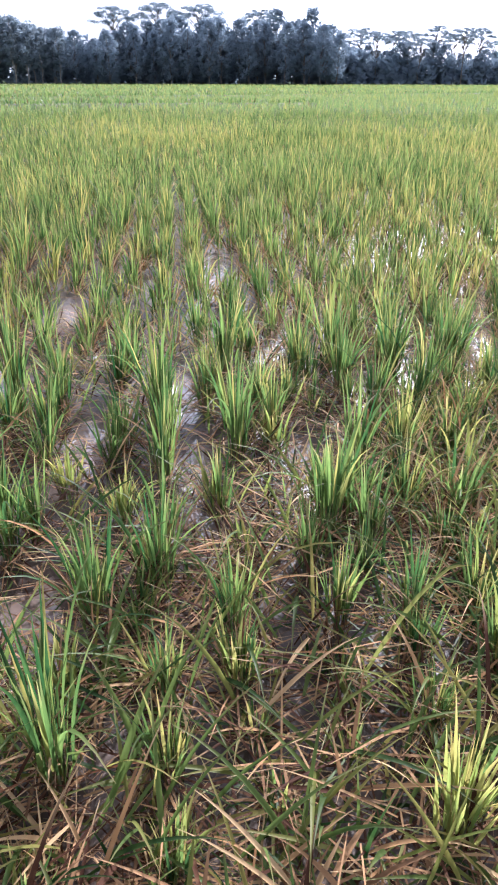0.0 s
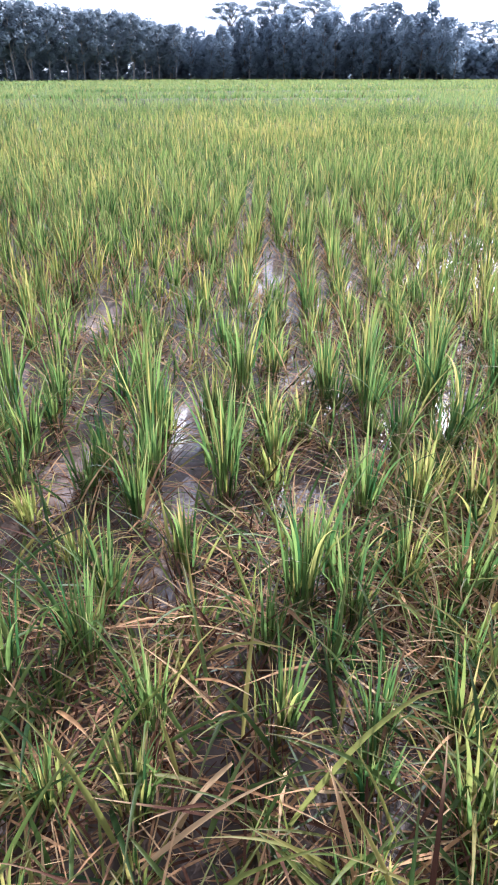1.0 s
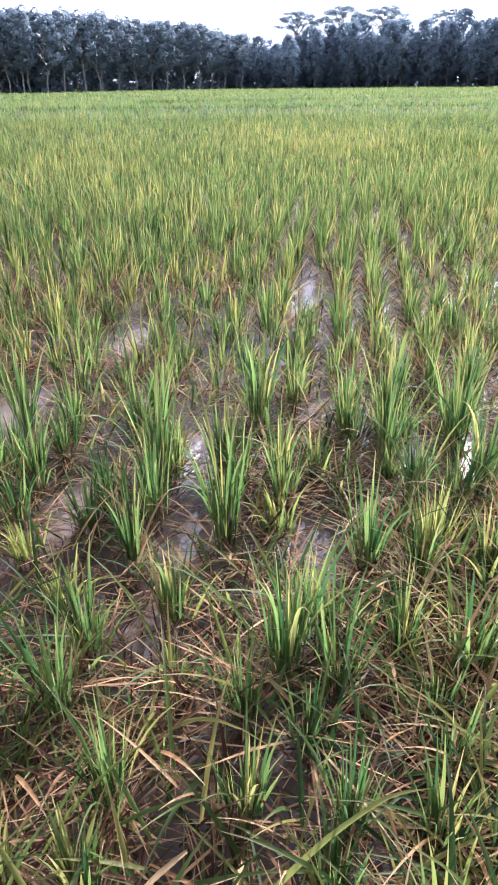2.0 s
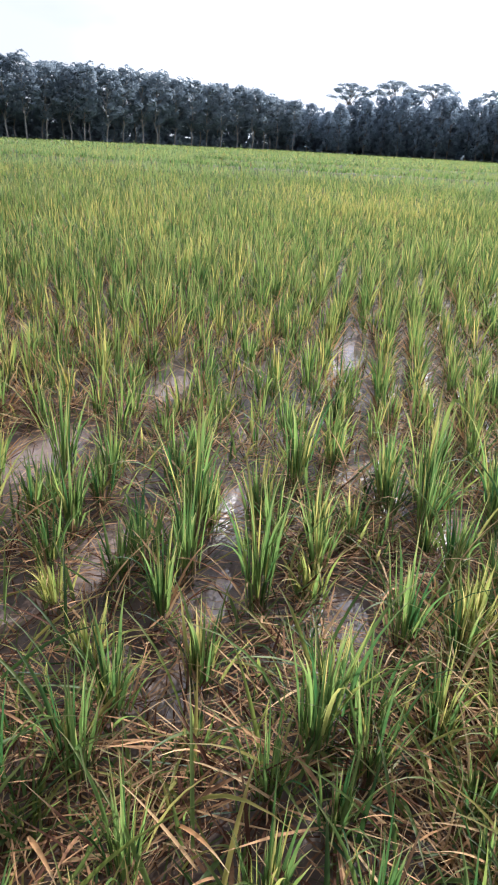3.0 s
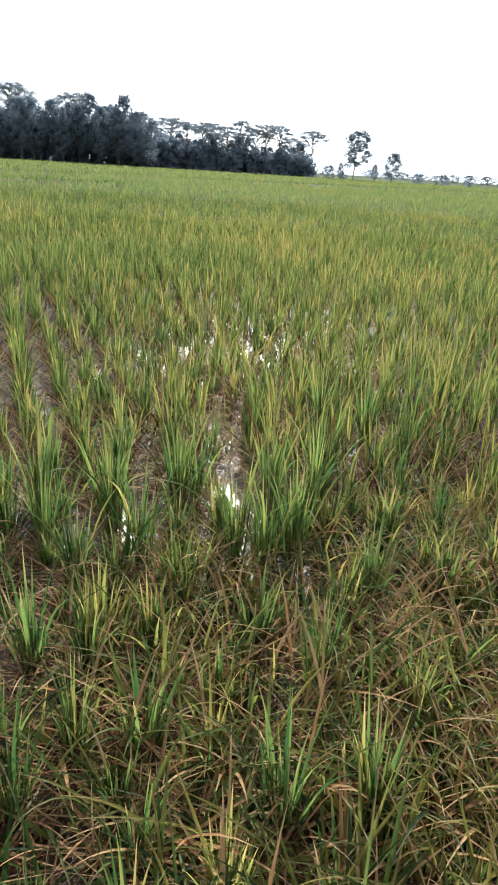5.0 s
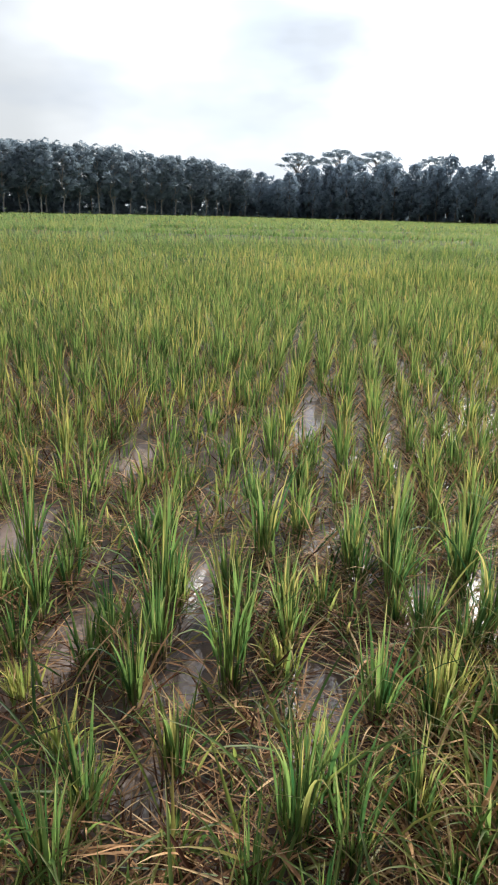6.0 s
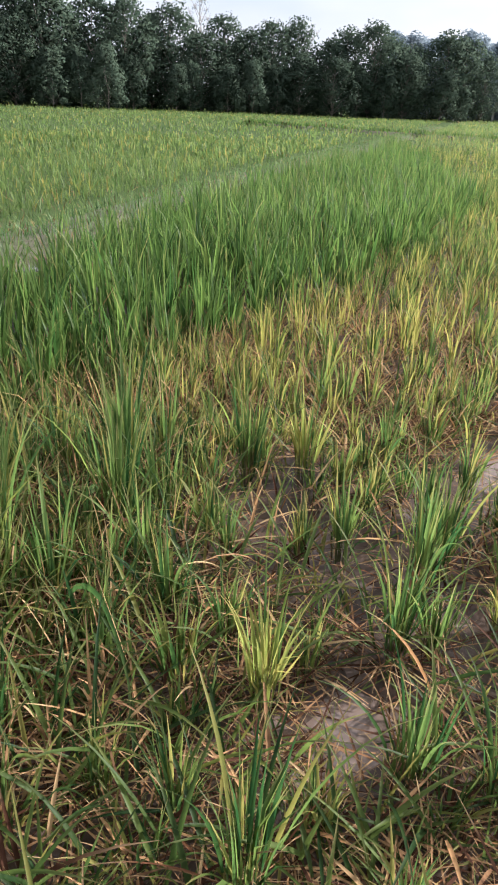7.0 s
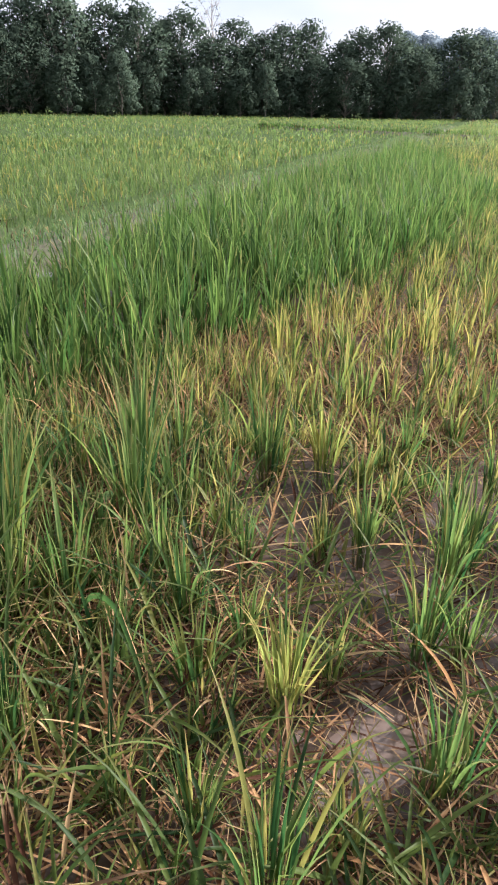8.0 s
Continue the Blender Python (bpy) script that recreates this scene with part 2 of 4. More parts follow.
# ---- mesh helpers ----
RNG = np.random.default_rng(7)


def value_noise(x, y, cell, seed=0):
    """Smooth 0..1 noise over the plan."""
    gx, gy = np.asarray(x) / cell, np.asarray(y) / cell
    ix, iy = np.floor(gx).astype(np.int64), np.floor(gy).astype(np.int64)
    fx, fy = gx - ix, gy - iy
    fx, fy = fx * fx * (3 - 2 * fx), fy * fy * (3 - 2 * fy)

    def h(a, b):
        v = np.sin(a * 127.1 + b * 311.7 + seed * 74.7) * 43758.5453
        return v - np.floor(v)

    return (h(ix, iy) * (1 - fx) + h(ix + 1, iy) * fx) * (1 - fy) + (h(ix, iy + 1) * (1 - fx) + h(ix + 1, iy + 1) * fx) * fy


def mesh_data(name, verts, quads, materials, index=None, along=None, smooth=True):
    """A mesh from arrays of corners and of four-cornered (or three-cornered) faces."""
    me = bpy.data.meshes.new(name)
    n, k = quads.shape
    me.vertices.add(len(verts))
    me.vertices.foreach_set("co", np.ascontiguousarray(verts, np.float32).ravel())
    me.loops.add(n * k)
    me.loops.foreach_set("vertex_index", np.ascontiguousarray(quads, np.int32).ravel())
    me.polygons.add(n)
    me.polygons.foreach_set("loop_start", np.arange(0, n * k, k, dtype=np.int32))
    me.polygons.foreach_set("use_smooth", np.full(n, smooth))
    for m in materials:
        me.materials.append(m)
    if index is not None:
        me.polygons.foreach_set("material_index", np.ascontiguousarray(index, np.int32))
    if along is not None:
        at = me.attributes.new("along", "FLOAT", "POINT")
        at.data.foreach_set("value", np.ascontiguousarray(along, np.float32))
    me.update(calc_edges=True)
    return me


def ribbons(base, length, az, tilt, bend, width, segs=4, folded=True, twist=0.0):
    """Leaf blades: each starts at its base, leans by tilt from upright and droops by bend towards its tip.
    Returns corners, faces and the share of the length at each corner."""
    n = len(base)
    k = 3 if folded else 2
    u = np.linspace(0, 1, segs + 1)
    out = np.stack([np.cos(az), np.sin(az), 0 * az], -1)
    side = np.stack([-np.sin(az + twist), np.cos(az + twist), 0 * az], -1)
    up = np.array([0, 0, 1.0])
    pos = np.array(base, float)
    verts = np.zeros((n, segs + 1, k, 3))
    for s in range(segs + 1):
        th = tilt + bend * u[s] ** 1.6
        if s:
            mid = tilt + bend * ((u[s] + u[s - 1]) / 2) ** 1.6
            pos = pos + (length / segs)[:, None] * (np.sin(mid)[:, None] * out + np.cos(mid)[:, None] * up)
        w = width * min(1.0, 0.5 + 2.2 * u[s]) * max(0.05, 1 - u[s] ** 1.7) / 2
        normal = np.cos(th)[:, None] * out - np.sin(th)[:, None] * up
        if folded:
            verts[:, s, 0] = pos - w[:, None] * side
            verts[:, s, 1] = pos + 0.45 * w[:, None] * normal
            verts[:, s, 2] = pos + w[:, None] * side
        else:
            verts[:, s, 0] = pos - w[:, None] * side
            verts[:, s, 1] = pos + w[:, None] * side
    one = np.array([[s * k + c, s * k + c + 1, (s + 1) * k + c + 1, (s + 1) * k + c] for s in range(segs) for c in range(k - 1)])
    quads = (np.arange(n)[:, None, None] * ((segs + 1) * k) + one[None]).reshape(-1, 4)
    along = np.tile(np.repeat(u, k), n)
    return verts.reshape(-1, 3), quads, along


def join(chunks):
    """Join lists of (corners, faces, along, material index per face)."""
    off, V, Q, A, M = 0, [], [], [], []
    for v, q, a, m in chunks:
        V.append(v), Q.append(q + off), A.append(a), M.append(m)
        off += len(v)
    return np.concatenate(V), np.concatenate(Q), np.concatenate(A), np.concatenate(M)


def part(name, me, parent, label=""):
    ob = new(name, me)
    ob.parent = parent
    if label:
        tagged(ob, label)
    return ob


# ---- the lie of the land ----
BUND_A, BUND_B = np.array([0.53, -10.66]), np.array([-41.13, 62.5])
BUND_DIR = (BUND_B - BUND_A) / np.linalg.norm(BUND_B - BUND_A)
FAR_BUNDS = (((-40.0, 36.5), (10.0, 41.0)), ((-12.0, 53.0), (95.0, 92.0)))


def bund_side(x, y):
    """Distance from the near bund's middle line, positive on the camera's side."""
    return (x - BUND_A[0]) * BUND_DIR[1] - (y - BUND_A[1]) * BUND_DIR[0]


def tall_edge(x, y):
    """Positive inside the strip of tall healthy rice along the bund."""
    edge = np.interp(y, [-2, 0.8, 1.3, 1.9, 2.7, 4.1, 5.3, 6.7, 9.8, 15.2, 24, 30], [-2.9, -3.4, -3.45, -3.45, -3.65, -4.1, -4.35, -4.6, -5.8, -10.0, -17.5, -23.5])
    return edge + 0.12 - x + 0.5 * (value_noise(x, y, 0.8, 3) - 0.5) + 0.14 * np.clip(y - 6, 0, 14) * (value_noise(x, y, 2.5, 4) - 0.5)


def gap_lane(x, y):
    """Sideways place within the planting rows, 0..1; the lanes of bare mud lie at 0."""
    return ((x - 0.57 - 0.052 * (y - 3.4)) / 0.22) % 1.0


# hollows where the wet mud lies bare: x, y, half width, half length
HOLLOWS = ((-1.32, 2.80, 0.26, 0.52), (-1.47, 2.15, 0.11, 0.28), (-0.93, 1.03, 0.20, 0.20), (-0.83, 2.06, 0.10, 0.34), (-0.38, 1.88, 0.09, 0.24),
           (0.10, 1.76, 0.09, 0.38), (0.59, 3.85, 0.05, 0.55), (0.35, 3.43, 0.045, 0.30), (0.30, 2.75, 0.05, 0.30), (-0.89, 4.38, 0.06, 0.35), (-0.41, 3.26, 0.05, 0.25),
           (-0.15, 3.49, 0.05, 0.25), (1.55, 3.62, 0.05, 0.30), (1.17, 2.08, 0.07, 0.20), (1.52, 1.65, 0.07, 0.15), (-0.74, 3.18, 0.10, 0.34), (1.28, 2.68, 0.11, 0.32), (0.82, 2.62, 0.07, 0.30),
           (-0.38, 2.58, 0.08, 0.34), (-0.39, 1.40, 0.10, 0.13), (0.07, 4.80, 0.06, 0.55), (-1.02, 3.9, 0.07, 0.5), (-0.60, 1.50, 0.07, 0.14), (0.52, 2.3, 0.06, 0.3))


def bare_patch(x, y):
    """1 in the middle of a bare hollow, 0 outside."""
    x, y = np.asarray(x, float), np.asarray(y, float)
    wob = 1.6 * (value_noise(x, y, 0.12, 15) - 0.5) + 0.9 * (value_noise(x, y, 0.05, 16) - 0.5)
    out = 0 * x
    for hx, hy, rx, ry in HOLLOWS:
        out = np.maximum(out, np.exp(-(((x - hx - 0.052 * (y - hy)) / rx) ** 2 + ((y - hy) / ry) ** 2) * np.maximum(0.3, 1 + wob)))
    return out


def muddy(x, y):
    """A stretch of open mud with thin, scattered hills, 0..1."""
    return np.exp(-(((np.asarray(x) + 1.05) / 0.85) ** 2 + ((np.asarray(y) - 1.9) / 1.5) ** 2))


def ground_height(x, y):
    z = 0.030 * (value_noise(x, y, 0.55, 1) - 0.5) + 0.022 * (value_noise(x, y, 0.17, 2) - 0.5) + 0.012 * (value_noise(x, y, 0.07, 5) - 0.5)
    lane = np.minimum(gap_lane(x, y), 1 - gap_lane(x, y))
    wet = np.clip((value_noise(x, y, 0.7, 14) - 0.42) * 4, 0, 1) * np.clip((6.2 - y) / 1.5, 0, 1)
    z = z + 0.008 - 0.032 * bare_patch(x, y) - 0.023 * np.exp(-((lane / 0.10) ** 2)) * wet
    return z


def bund_top(d, x, y, half, high):
    return high * np.exp(-((d / half) ** 4)) * (0.85 + 0.3 * value_noise(x, y, 1.3, 9)) + 0.05 * (value_noise(x, y, 0.4, 10) - 0.5) - 0.03


def bund(a, b, half, high, step, label):
    """An earth bank between two paddies, with a rounded, uneven top."""
    a, b = np.array(a, float), np.array(b, float)
    ln = np.linalg.norm(b - a)
    w = (b - a) / ln
    s, d = np.meshgrid(np.arange(0, ln, step), np.linspace(-1.45 * half, 1.45 * half, 13), indexing="ij")
    wob = 0.25 * half * (value_noise(s, 0 * s, 2.2, 12) - 0.5)
    x, y = a[0] + w[0] * s + w[1] * (d + wob), a[1] + w[1] * s - w[0] * (d + wob)
    z = bund_top(d, x, y, half, high)
    ny, nx = s.shape
    i = (np.arange(ny - 1)[:, None] * nx + np.arange(nx - 1)[None]).ravel()
    quads = np.stack([i, i + 1, i + nx + 1, i + nx], -1)
    me = mesh_data("bund", np.stack([x, y, z], -1).reshape(-1, 3), quads, [SOIL])
    tagged(new("bund", me), label, "bund", kind="structure")


def build_ground():
    def axis(lo, hi, step):
        mid = np.arange(lo, hi, step)
        grow = np.cumsum(step * 1.17 ** np.arange(1, 62))
        grow = grow[grow < 3000]
        return np.concatenate([lo - grow[::-1], mid, hi - step + grow])

    xs, ys = axis(-5.0, 3.6, 0.058), axis(-1.0, 6.5, 0.058)
    X, Y = np.meshgrid(xs, ys)
    Z = ground_height(X, Y) * np.where(np.hypot(X, Y) < 220, 1, 0)
    nx, ny = len(xs), len(ys)
    i = (np.arange(ny - 1)[:, None] * nx + np.arange(nx - 1)[None]).ravel()
    quads = np.stack([i, i + 1, i + nx + 1, i + nx], -1)
    me = mesh_data("ground", np.stack([X, Y, Z], -1).reshape(-1, 3), quads, [MUD])
    tagged(new("ground", me), "wet brown paddy mud, rough and trodden between rice hills", "mud", kind="structure")
    v = np.array([[-5, -3, -0.013], [4, -3, -0.013], [4, 7.5, -0.013], [-5, 7.5, -0.013]], float)
    tagged(new("water", mesh_data("water", v, np.arange(4).reshape(1, 4), [WATER])), "thin film of muddy water lying in the hollows", "water", kind="structure")


def water_patch(x, y, rx, ry, turn, z, label):
    """A shallow pool with an uneven rim."""
    t = np.linspace(0, 2 * np.pi, 40, endpoint=False)
    r = 1 + 0.16 * np.sin(3 * t + x) + 0.10 * np.sin(5 * t + y) + 0.05 * np.sin(11 * t)
    c, n = math.cos(turn), math.sin(turn)
    rim = np.stack([x + rx * r * np.cos(t) * c - ry * r * np.sin(t) * n, y + rx * r * np.cos(t) * n + ry * r * np.sin(t) * c, 0 * t + z], -1)
    tris = np.array([[k, (k + 1) % 40, 40] for k in range(40)])
    tagged(new("water", mesh_data("water", np.vstack([rim, [[x, y, z]]]), tris, [SKY_TINTED_WATER])), label, "water", kind="structure")


build_ground()
water_patch(-6.3, 2.70, 0.19, 0.14, 0.3, 0.034, "small pool of muddy water beside the bund, sky gleam painted in pale")
water_patch(-9.85, 3.45, 0.5, 0.14, 1.57, 0.016, "still water standing between young rice beyond the bund, sky gleam painted in")
bund(BUND_A, BUND_B, 0.62, 0.15, 0.3, "low earth bank with trampled short grass between paddies")
for fa, fb in FAR_BUNDS:
    bund(fa, fb, 0.9, 0.22, 1.0, "far low grassy bank between paddies")


# ---- rice: single plants close by ----
def leaf_mesh(name, mat, length, tilt, bend, width, az, r0, z0=0.0):
    base = np.array([[r0 * math.cos(az), r0 * math.sin(az), z0]])
    v, q, a = ribbons(base, np.array([length]), np.array([az]), np.array([tilt]), np.array([bend]), np.array([width]), 6, True, RNG.uniform(-0.9, 0.9))
    return mesh_data(name, v, q, [mat], None, a)


SHARE = {"green": 0.08, "mixed": 0.30, "yellow": 0.93, "poor": 0.25}


def rice_plant(kind, height, leaves, dry, spread, label):
    """One hill of rice: a tight bundle of tillers with their inner leaves, longer leaves fanning out above it, and dead leaves hanging from its foot."""
    root = new("rice_plant")
    tagged(root, label, "rice plant", "rice hills")
    n = 20 if kind != "poor" else 11
    az = RNG.uniform(0, 6.28, n)
    r = 0.036 * np.sqrt(RNG.random(n))
    lean = r / 0.036 * spread * RNG.uniform(0.3, 0.9, n)
    foot = np.stack([r * np.cos(az), r * np.sin(az), 0 * r - 0.02], -1)
    stems = ribbons(foot, RNG.uniform(0.35, 0.62, n) * height, az, lean, RNG.uniform(0, 0.15, n), RNG.uniform(0.006, 0.010, n), 3, True, 0.3)
    m = 2 * n
    a2, l2, up = np.repeat(az, 2) + RNG.normal(0, 0.6, m), np.repeat(lean, 2), RNG.uniform(0.05, 0.45, m) * height
    out = np.repeat(r, 2) + up * np.tan(l2)
    inner = ribbons(np.stack([out * np.cos(a2), out * np.sin(a2), up], -1), RNG.uniform(0.3, 0.62, m) * height, a2, np.clip(l2 + RNG.normal(0.05, 0.13, m), 0, 0.8), RNG.uniform(0, 1, m) ** 2 * 1.1, RNG.uniform(0.007, 0.012, m), 2, True, RNG.uniform(-1.2, 1.2, m))
    kinds = np.repeat(np.where(RNG.random(m) < SHARE[kind], 2, 1), 4)
    v, q, a, mi = join([(*stems, np.where(np.repeat(RNG.random(n), 6) < 0.45, 3, 0)), (*inner, kinds)])
    part("stem_tuft", mesh_data("stem_tuft", v, q, [STEM, CROP_GREEN, CROP_YELLOW, SHEATH], mi, a), root)
    for i in range(leaves):
        yellow = RNG.random() < SHARE[kind]
        arch = RNG.random() < (0.05 if kind == "yellow" else 0.2)
        tilt, up = abs(RNG.normal(0, spread)) * 1.0 + 0.02 + 0.15 * arch, RNG.uniform(0.08, 0.45) * height
        r0 = RNG.uniform(0.005, 0.045) + up * math.tan(min(tilt, 0.5)) * 0.7
        me = leaf_mesh("leaf", (BRIGHT if kind == "yellow" else YELLOW) if yellow else GREEN, height * RNG.uniform(0.82, 1.18) - 0.75 * up + 0.1 * height * arch, tilt, RNG.uniform(0.8, 1.9) if arch else RNG.uniform(0, 1) ** 1.5 * 0.7, RNG.uniform(0.0095, 0.0155), RNG.uniform(0, 6.28), r0, up)
        part("leaf", me, root)
    for i in range(dry):
        me = leaf_mesh("dry_leaf", STRAW, height * RNG.uniform(0.35, 0.8), RNG.uniform(0.5, 1.2), RNG.uniform(0.5, 1.2), RNG.uniform(0.005, 0.009), RNG.uniform(0, 6.28), 0.035, RNG.uniform(0.01, 0.2) * height)
        part("dry_leaf", me, root, "tan withered leaf")
    return root


KINDS = {
    "green": [(0.31, 15, 6, 0.11), (0.35, 15, 6, 0.10), (0.28, 14, 7, 0.13), (0.44, 17, 6, 0.085)],
    "mixed": [(0.28, 14, 7, 0.15), (0.30, 14, 7, 0.13), (0.25, 13, 8, 0.17), (0.32, 15, 7, 0.12)],
    "yellow": [(0.20, 17, 2, 0.28), (0.38, 22, 3, 0.11), (0.27, 26, 2, 0.20)],
    "poor": [(0.20, 9, 8, 0.40), (0.23, 10, 8, 0.34), (0.17, 8, 8, 0.48)],
}
LABELS = {
    "green": "green rice hill with upright leaves in wet mud",
    "mixed": "rice hill with green and yellowing leaves in mud",
    "yellow": "short bright yellow rice hill in wet mud",
    "poor": "stunted rice hill with many withered brown leaves",
}
PROTOS = {k: [rice_plant(k, *spec, LABELS[k]) for spec in v] for k, v in KINDS.items()}
USED = set()


def lushness(x, y):
    """Where the hills stand thick and green, 0..1."""
    return np.clip((-x - 0.9 - 0.9 * np.maximum(np.asarray(y) - 0.3, 0)) / 0.6, 0, 1)


def plant_at(kind, which, x, y, turn, size=1.0):
    proto = PROTOS[kind][which % len(PROTOS[kind])]
    m = pose(x, y, float(ground_height(np.array(x), np.array(y))), 0, 0, turn)
    size *= 1 + 0.1 * min(1.0, max(0.0, (-0.9 - x) / 0.5)) * min(1.0, max(0.0, (2.2 - y) / 0.8))
    if proto not in USED:
        USED.add(proto)
        proto.matrix_basis = m
        proto.scale = (size, size, size)
        return proto
    ob = copy_thing(proto, m)
    ob.scale = (size, size, size)
    return ob


# hills that stand out, placed to fit the camera's view: kind, shape, x, y
MARKED = [
    ("green", 3, -0.22, 1.79), ("yellow", 0, -0.05, 1.90), ("green", 1, 0.24, 1.68), ("green", 0, -0.51, 1.69),
    ("green", 3, 0.00, 1.23), ("green", 1, -0.55, 1.08), ("green", 3, 0.68, 2.13), ("mixed", 0, -0.33, 1.45),
    ("green", 0, -0.25, 3.17), ("green", 1, 0.68, 2.61), ("mixed", 3, 0.82, 3.03), ("green", 0, -1.60, 0.89),
    ("yellow", 1, -1.14, 0.87), ("mixed", 0, -2.08, 1.45), ("mixed", 3, -1.47, 1.59), ("yellow", 1, -1.96, 1.90),
    ("green", 1, -0.74, 0.99), ("mixed", 1, -1.35, 0.74), ("green", 2, -1.59, 0.62), ("green", 3, -0.16, 2.61),
    ("green", 0, -0.53, 1.27), ("yellow", 2, 0.00, 0.25), ("green", 3, -0.80, 0.49), ("mixed", 2, 0.03, 1.45),
    ("yellow", 0, -0.86, 1.69), ("yellow", 0, -0.66, 1.48), ("green", 0, -0.95, 2.51), ("green", 3, 1.27, 2.00),
    ("green", 3, 1.04, 2.06), ("mixed", 3, 0.49, 2.98), ("green", 1, 1.40, 1.65), ("green", 2, 0.92, 1.59),
    ("mixed", 2, 0.70, 1.34), ("green", 2, 0.47, 1.29), ("green", 1, 1.04, 1.36), ("green", 1, 0.72, 0.96), ("mixed", 3, 0.93, 0.91),
    ("green", 3, 0.96, 2.53), ("green", 3, 2.15, 2.89), ("green", 3, 2.03, 3.16), ("green", 3, 1.72, 2.56),
]
PLACED = [(x, y) for _, _, x, y in MARKED]
for k, w, x, y in MARKED:
    plant_at(k, w, x, y, RNG.uniform(0, 360))


def hill_grid(lo_x, hi_x, lo_y, hi_y):
    """Planting grid: rows that run away from the camera, with the unevenness of hand planting."""
    j, i = np.meshgrid(np.arange(int(lo_y / 0.160), int(hi_y / 0.160) + 1), np.arange(int(lo_x / 0.22) - 6, int(hi_x / 0.22) + 7), indexing="ij")
    y = j.ravel() * 0.160 + 0.065 * (i.ravel() % 2) + RNG.normal(0, 0.035, j.size)
    x = 0.46 + i.ravel() * 0.22 + 0.052 * (y - 3.4) + RNG.normal(0, 0.036, j.size)
    return np.stack([x, y], -1)


def in_view(x, y, margin=0.0):
    az = np.degrees(np.arctan2(x + 0.1, y + 0.9))
    return (az > -78 - margin) & (az < 56 + margin)


GRID = hill_grid(-8, 8, -0.5, 9)
dist = np.hypot(GRID[:, 0] + 0.1, GRID[:, 1])
GRID = GRID[in_view(GRID[:, 0], GRID[:, 1]) & (dist > 0.42) & (dist < 8.5) & (bund_side(GRID[:, 0], GRID[:, 1]) > 1.25)]
bare = bare_patch(GRID[:, 0], GRID[:, 1]) > 0.5
GRID = GRID[~bare]
near_marked = np.array([min(math.hypot(x - a, y - b) for a, b in PLACED) < 0.13 for x, y in GRID])
# room in front of the short yellow hills, and round a small pool by the bund
for k, _, a, b in MARKED:
    if k == "yellow":
        near_marked |= (np.abs(GRID[:, 0] - a * 0.86) < 0.09) & (np.abs(GRID[:, 1] - (b - 0.16)) < 0.13)
near_marked |= np.hypot(GRID[:, 0] + 6.3, GRID[:, 1] - 2.7) < 0.24
GRID = GRID[~near_marked]
dist = np.hypot(GRID[:, 0] + 0.1, GRID[:, 1] - 0.2)
sick = np.exp(-(((GRID[:, 0] + 0.2) / 4.0) ** 2 + ((GRID[:, 1] - 2.4) / 3.6) ** 2) ** 2)
keep = RNG.random(len(GRID)) > 0.10 * sick + 0.18 * muddy(GRID[:, 0], GRID[:, 1])
GRID, dist, sick = GRID[keep], dist[keep], sick[keep]
order = np.argsort(dist)
SINGLE = order[:270]
for n in SINGLE:
    x, y = float(GRID[n, 0]), float(GRID[n, 1])
    inside = tall_edge(np.array(x), np.array(y)) > 0
    lush = float(lushness(x, y))
    v = float(value_noise(x, y, 0.9, 21)) * 0.6 + RNG.random() * 0.4 + 0.25 * lush + 0.06 * (x > 0.35) + 0.10 * (x < -0.3) * (y > 1.6)
    v -= 0.14 * (1 - lush) * max(0.0, min(1.0, (1.5 - y) / 0.4)) + 0.24 * (x > 0.4) * (y < 1.9)
    kind = "green" if inside or v > 0.50 else "mixed" if v > 0.34 else "poor" if v > 0.12 else "yellow"
    if kind == "yellow" and (y < 0.7 or RNG.random() < 0.6):
        kind = "mixed"
    plant_at(kind, int(RNG.integers(0, 4)), x, y, RNG.uniform(0, 360), RNG.uniform(0.75, 1.12) * (1.35 if inside else 1.0 + 0.1 * lush - 0.15 * (y < 1.3) * (1 - lush)))


